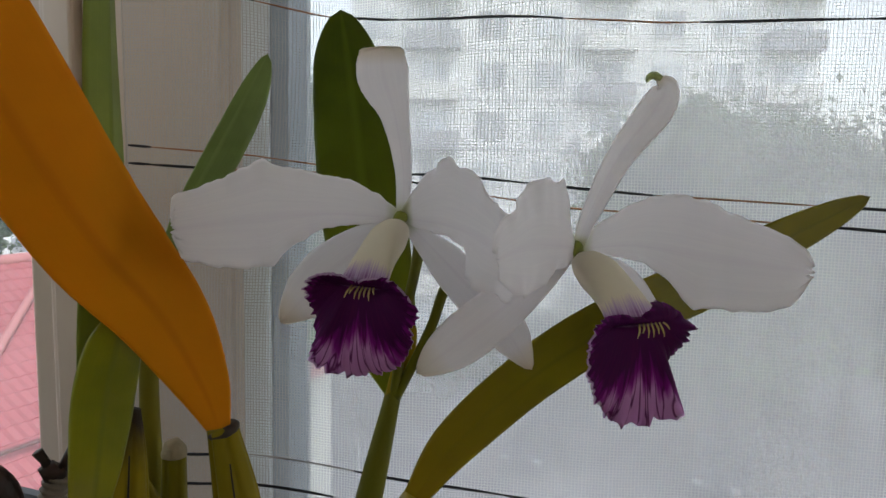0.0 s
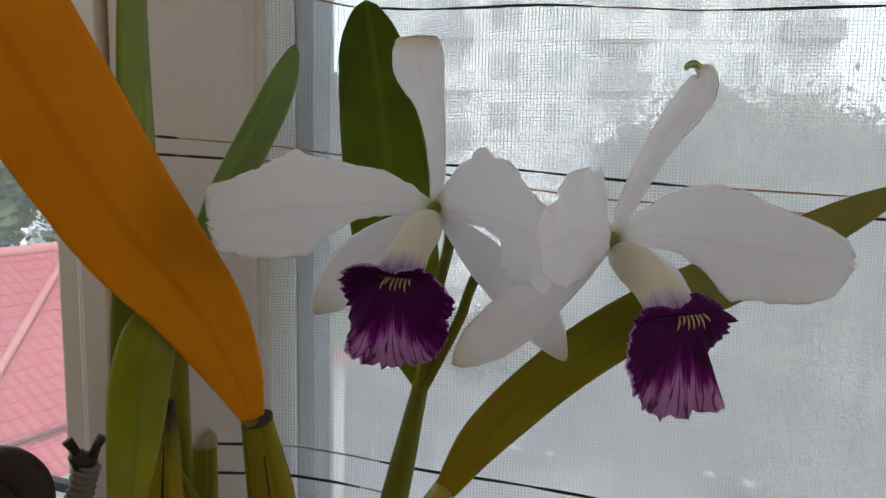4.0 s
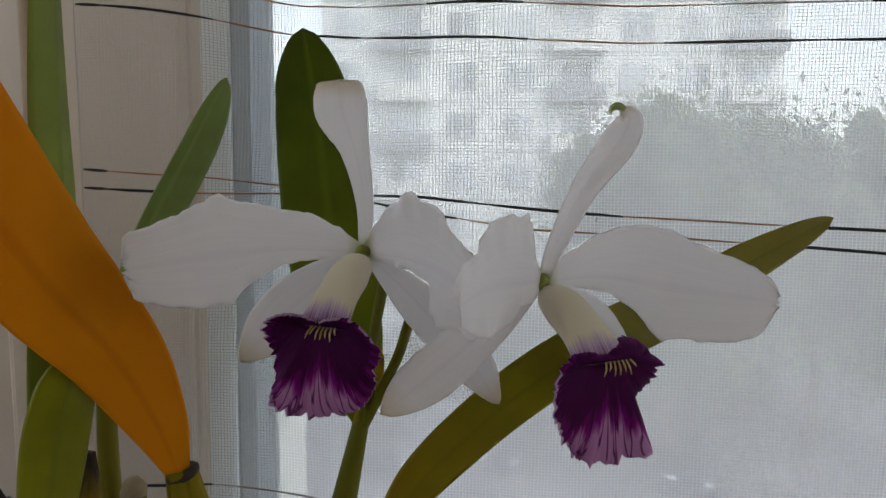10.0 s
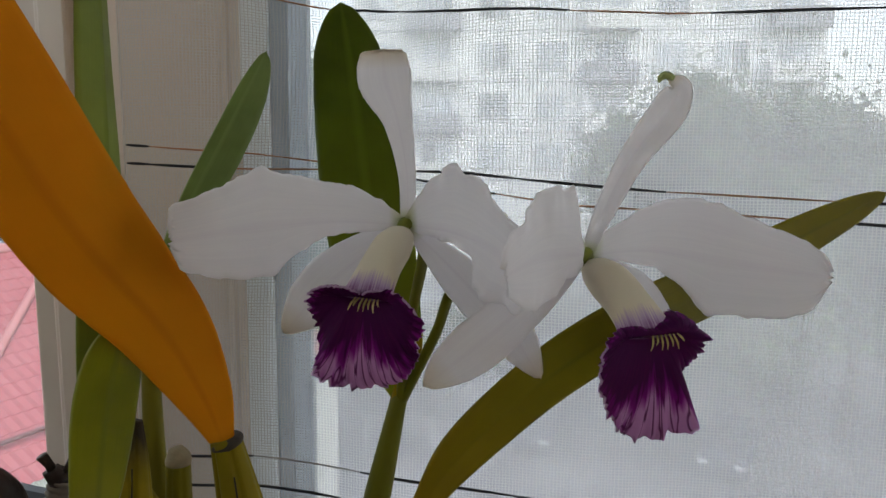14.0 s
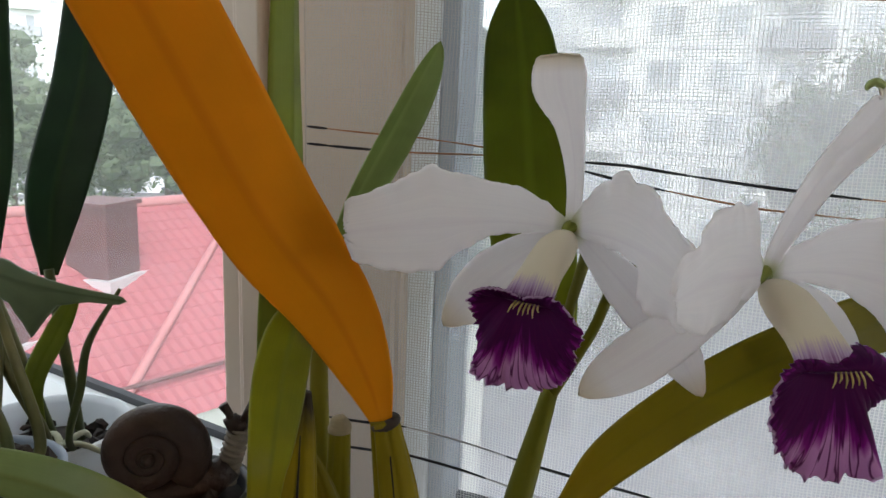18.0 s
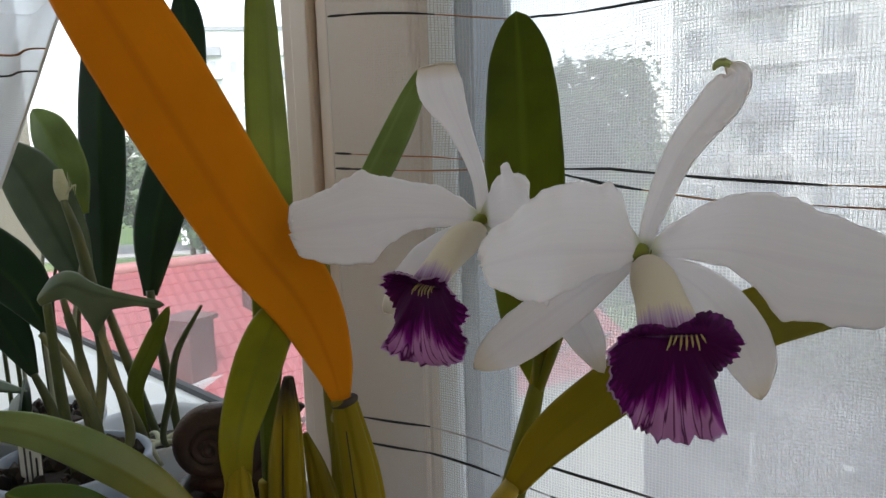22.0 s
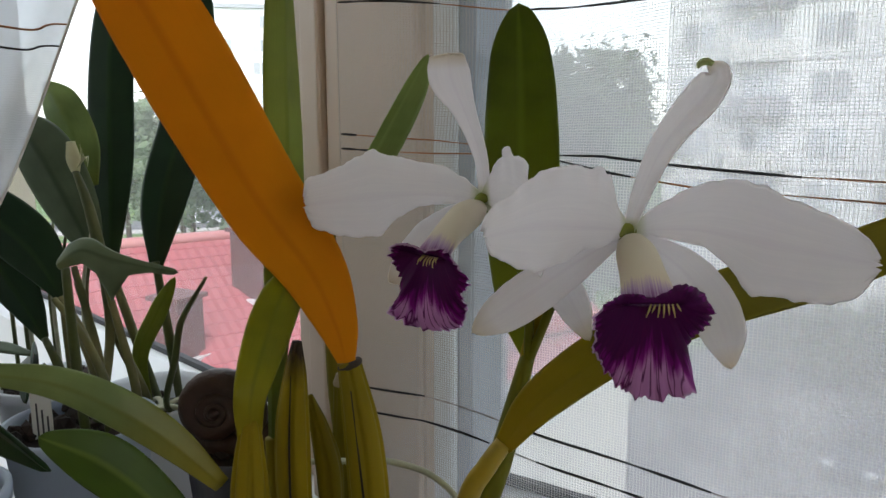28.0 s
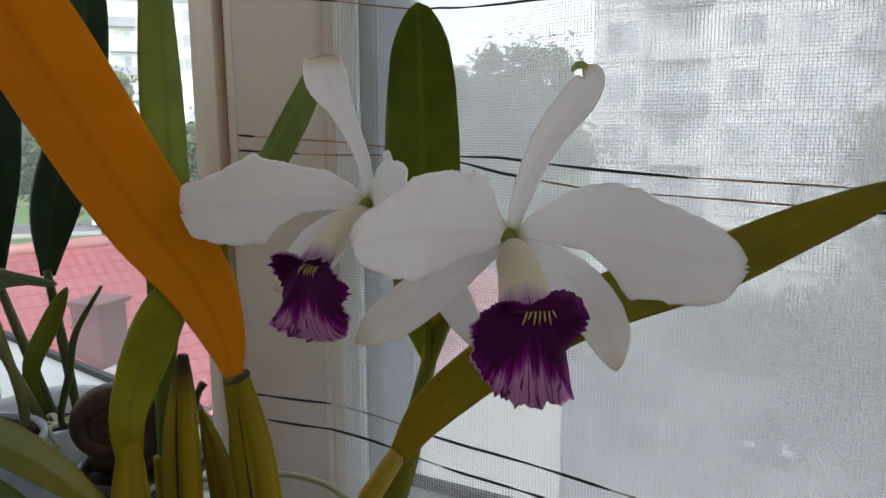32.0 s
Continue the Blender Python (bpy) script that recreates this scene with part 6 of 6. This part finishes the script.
def apartment(name, corner, along_deg, width, storeys, bays, label, depth=12.0, floor_h=2.8, balcony_every=3):
    """A panel-built block: wall, roof edge, each window with frame and pane, balconies."""
    ob = thing(name, (*corner, GROUND_Z), label, "apartment building")
    m = Matrix.Translation((*corner, GROUND_Z)) @ Matrix.Rotation(radians(along_deg), 4, "Z")
    height = storeys * floor_h + 1.2
    boxed("wall", (0, 0, 0), (width, depth, height), PANEL, ob, m=m)
    boxed("roof", (-0.3, -0.3, height), (width + 0.3, depth + 0.3, height + 0.5), PANEL_DARK, ob, m=m)
    bay = width / bays
    frame_me = pane_me = balc_me = None
    for s in range(storeys):
        boxed("panel_joint", (0, -0.03, s * floor_h + 0.95), (width, 0.02, s * floor_h + 1.02), PANEL_DARK, ob, m=m)
        for b in range(bays):
            x, z = b * bay + bay * 0.25, s * floor_h + 1.7
            wide = bay * 0.5
            fr = boxed("window", (x - 0.08, -0.05, z - 0.08), (x + wide + 0.08, 0.03, z + 1.5), FRAME_FAR, ob, m=m)
            boxed("pane", (x, -0.075, z), (x + wide * 0.47, -0.04, z + 1.42), PANE, fr, m=m)
            boxed("pane", (x + wide * 0.53, -0.075, z), (x + wide, -0.04, z + 1.42), PANE, fr, m=m)
            if b % balcony_every == 1:
                boxed("balcony", (x - bay * 0.2, -1.1, z - 0.8), (x + wide + bay * 0.2, 0.0, z + 0.25), PANEL_DARK if (s + b) % 2 else FRAME_FAR, ob, m=m)
    return ob


apartment("apartment_building", (-5.4, 42.0), -6, 26, 8, 8, "pale grey panel apartment block with balconies")
apartment("apartment_building", (-68, 66), 35, 30, 9, 9, "distant white apartment tower with balconies")


def tree(place, height, crown_r, crown_h, seed, label, leaves=15000):
    ob = thing("tree", place, label, "tree", group="yard trees")
    x, y, z = place
    rnd = random.Random(seed)
    top = z + height
    tube("trunk", [V(x, y, z), V(x + 0.2, y, z + height * 0.3), V(x - 0.1, y, top - crown_h * 0.5)], [0.28, 0.2, 0.1], TRUNK, ob, n=12)
    clumps = []
    for k in range(130):
        a, e = rnd.uniform(0, 6.28), rnd.uniform(-0.9, 1.0)
        q = rnd.random() ** 0.4
        c = V(x + math.cos(a) * crown_r * q * math.sqrt(1 - e * e * 0.8), y + math.sin(a) * crown_r * q * math.sqrt(1 - e * e * 0.8), top - crown_h / 2 + e * crown_h / 2 * q)
        clumps.append((c, rnd.uniform(0.16, 0.36) * crown_r))
        if k < 14:
            tube("limb", [V(x, y, top - crown_h * rnd.uniform(0.5, 0.9)), c], [0.07, 0.02], TRUNK, ob, n=5, sides=6)
    verts, faces = [], []
    for c, r in clumps:
        # dense heart of each clump, lumpy, behind the loose leaves
        o = len(verts)
        for i in range(5):
            e = -1.2 + i * 0.6
            for k in range(7):
                d = V(math.cos(k * 0.9) * math.cos(e), math.sin(k * 0.9) * math.cos(e), math.sin(e) * 0.85)
                verts.append(c + d * r * 0.62 * rnd.uniform(0.7, 1.25))
        for i in range(4):
            for k in range(7):
                k2 = (k + 1) % 7
                faces.append((o + i * 7 + k, o + i * 7 + k2, o + (i + 1) * 7 + k2, o + (i + 1) * 7 + k))
    for _ in range(leaves):
        c, r = clumps[rnd.randrange(len(clumps))]
        p = c + V(rnd.gauss(0, 0.62), rnd.gauss(0, 0.62), rnd.gauss(0, 0.5)) * r
        a, b = unit(V(rnd.gauss(0, 1), rnd.gauss(0, 1), rnd.gauss(0, 0.6))), unit(V(rnd.gauss(0, 1), rnd.gauss(0, 1), rnd.gauss(0, 0.6)))
        s = rnd.uniform(0.1, 0.22)
        o = len(verts)
        verts += [p - a * s, p + b * s * 0.6, p + a * s, p - b * s * 0.6]
        faces.append((o, o + 1, o + 2, o + 3))
    crown = mesh_object("crown", verts, faces, FOLIAGE, ob, smooth=False)
    return ob


tree((-7.0, 31, GROUND_Z), 14.9, 3.0, 11.0, 1, "leafy green tree in front of the apartment block", 18000)
tree((-9.8, 33, GROUND_Z), 13.2, 2.8, 10.0, 2, "leafy green tree in front of the apartment block", 18000)
tree((9.6, 26, GROUND_Z), 13.8, 4.2, 10.5, 3, "leafy green tree by the yard", 30000)
tree((16.0, 27, GROUND_Z), 13.2, 4.4, 10.5, 4, "leafy green tree by the yard", 30000)
for k in range(9):
    tree((-46 + k * 4.2, 40 + 3 * math.sin(k * 2.1), GROUND_Z), 13.8 + 1.5 * math.sin(k * 1.7), 3.2, 9.5, 10 + k, "leafy green tree beyond the red roof", 7000)


def bush(place, height, reach, seed):
    """Low shrub: a few stems under a rounded, uneven mass of small leaves."""
    ob = thing("bush", place, "dense green bush along the yard", "bush", group="yard bushes")
    x, y, z = place
    rnd = random.Random(seed)
    for k in range(5):
        a = k * 1.26 + rnd.uniform(0, 0.6)
        tube("stem", [V(x, y, z), V(x + 0.5 * reach * math.cos(a), y + 0.5 * reach * math.sin(a), z + height * 0.6)], [0.05, 0.02], TRUNK, ob, n=4, sides=6)
    verts, faces = [], []
    for _ in range(5000):
        a, e, q = rnd.uniform(0, 6.28), rnd.random(), rnd.random() ** 0.3
        edge = 1 + 0.3 * noise.noise((math.cos(a) * 2 + seed, math.sin(a) * 2, e * 3))
        p = V(x + math.cos(a) * reach * q * edge * math.sqrt(1 - e * e * 0.8), y + math.sin(a) * reach * q * edge * math.sqrt(1 - e * e * 0.8), z + 0.2 + height * e * q * edge)
        u, v = unit(V(rnd.gauss(0, 1), rnd.gauss(0, 1), rnd.gauss(0, 0.6))), unit(V(rnd.gauss(0, 1), rnd.gauss(0, 1), rnd.gauss(0, 0.6)))
        s = rnd.uniform(0.12, 0.26)
        o = len(verts)
        verts += [p - u * s, p + v * s * 0.6, p + u * s, p - v * s * 0.6]
        faces.append((o, o + 1, o + 2, o + 3))
    mesh_object("foliage", verts, faces, FOLIAGE, ob, smooth=False)


for k, (x, y, h, r) in enumerate(((1.2, 37.0, 2.8, 1.8), (4.0, 36.2, 3.4, 2.2), (7.4, 35.2, 3.8, 2.6), (11.4, 34.6, 3.4, 2.6), (15.5, 34.0, 3.8, 2.6))):
    bush((x, y, GROUND_Z), h, r, 70 + k)


def car(place, turn, paint, label):
    ob = thing("car", place, label, "car", turn=turn, group="parked cars")
    m = pose(*place, 0, 0, turn)
    bm = bmesh.new()
    box(bm, (-0.85, -2.1, 0.25), (0.85, 2.1, 0.85), 0.18, m)
    part("body", bm, paint, ob, smooth=True)
    bm = bmesh.new()
    made = box(bm, (-0.72, -1.5, 0.8), (0.72, 0.9, 1.42), 0.0, Matrix.Identity(4))
    for v in bm.verts:
        if v.co.z > 1.2:
            v.co.x *= 0.82
            v.co.y = v.co.y * 0.68 - 0.1
    bmesh.ops.bevel(bm, geom=list(bm.edges), offset=0.08, segments=2, affect="EDGES")
    bmesh.ops.transform(bm, verts=bm.verts, matrix=m)
    part("cabin", bm, CAR_GLASS, ob, "dark glazed cabin", smooth=True)
    boxed("roof_panel", (-0.55, -0.95, 1.40), (0.55, 0.42, 1.45), paint, ob, bevel=0.02, m=m)
    for sx in (-1, 1):
        for y in (-1.3, 1.3):
            w = lathe("wheel", [(0.18, -0.1), (0.31, -0.1), (0.33, -0.06), (0.33, 0.06), (0.31, 0.1), (0.18, 0.1)], TYRE, ob, sides=20, m=m @ Matrix.Translation((sx * 0.78, y, 0.32)) @ Matrix.Rotation(radians(90), 4, "Y"))
            lathe("rim", [(0.02, -0.11), (0.19, -0.105), (0.19, 0.105), (0.02, 0.11)], RIM, w, sides=14, m=m @ Matrix.Translation((sx * 0.78, y, 0.32)) @ Matrix.Rotation(radians(90), 4, "Y"))
        boxed("headlight", (sx * 0.62 - 0.17, 2.04, 0.58), (sx * 0.62 + 0.17, 2.13, 0.74), LAMP_GLASS, ob, bevel=0.02, m=m)
    return ob


car((3.8, 26.5, GROUND_Z), 160, CAR_PAINT, "dark blue-grey car parked in the yard")
car((10.5, 24.5, GROUND_Z), 150, CAR_PAINT, "dark car parked beside the yard trees")

m = pose(-56, 74, GROUND_Z, 0, 0, 38)
tagged(boxed("road_far", (-60, -5, -0.04), (60, 5, 0.03), ASPHALT, m=m), "grey street beyond the red roof", "road", kind="structure")
tagged(boxed("pavement", (-60, -8, -0.04), (60, -5.2, 0.12), PAVING, m=m), "pale concrete pavement along the street", "pavement", kind="structure")
car((-57.0, 71.5, GROUND_Z), 128, CAR_PAINT_LIGHT, "silver car parked on the street")
car((-50.5, 76.5, GROUND_Z), 128, CAR_PAINT, "dark car parked on the street")


canopy = thing("entrance_canopy", (-1.5, 25.0, GROUND_Z), "small grey flat canopy on four posts in the yard", "canopy")
boxed("roof", (-2.9, 24.0, -7.85), (-0.2, 26.2, -7.7), ASPHALT_DARK, canopy, bevel=0.02)
boxed("fascia", (-2.9, 23.94, -8.2), (-0.2, 24.0, -7.7), ASPHALT_DARK, canopy)
for x in (-2.8, -0.4):
    for y in (24.1, 26.0):
        boxed("post", (x, y, GROUND_Z), (x + 0.1, y + 0.1, -7.85), ZINC, canopy)
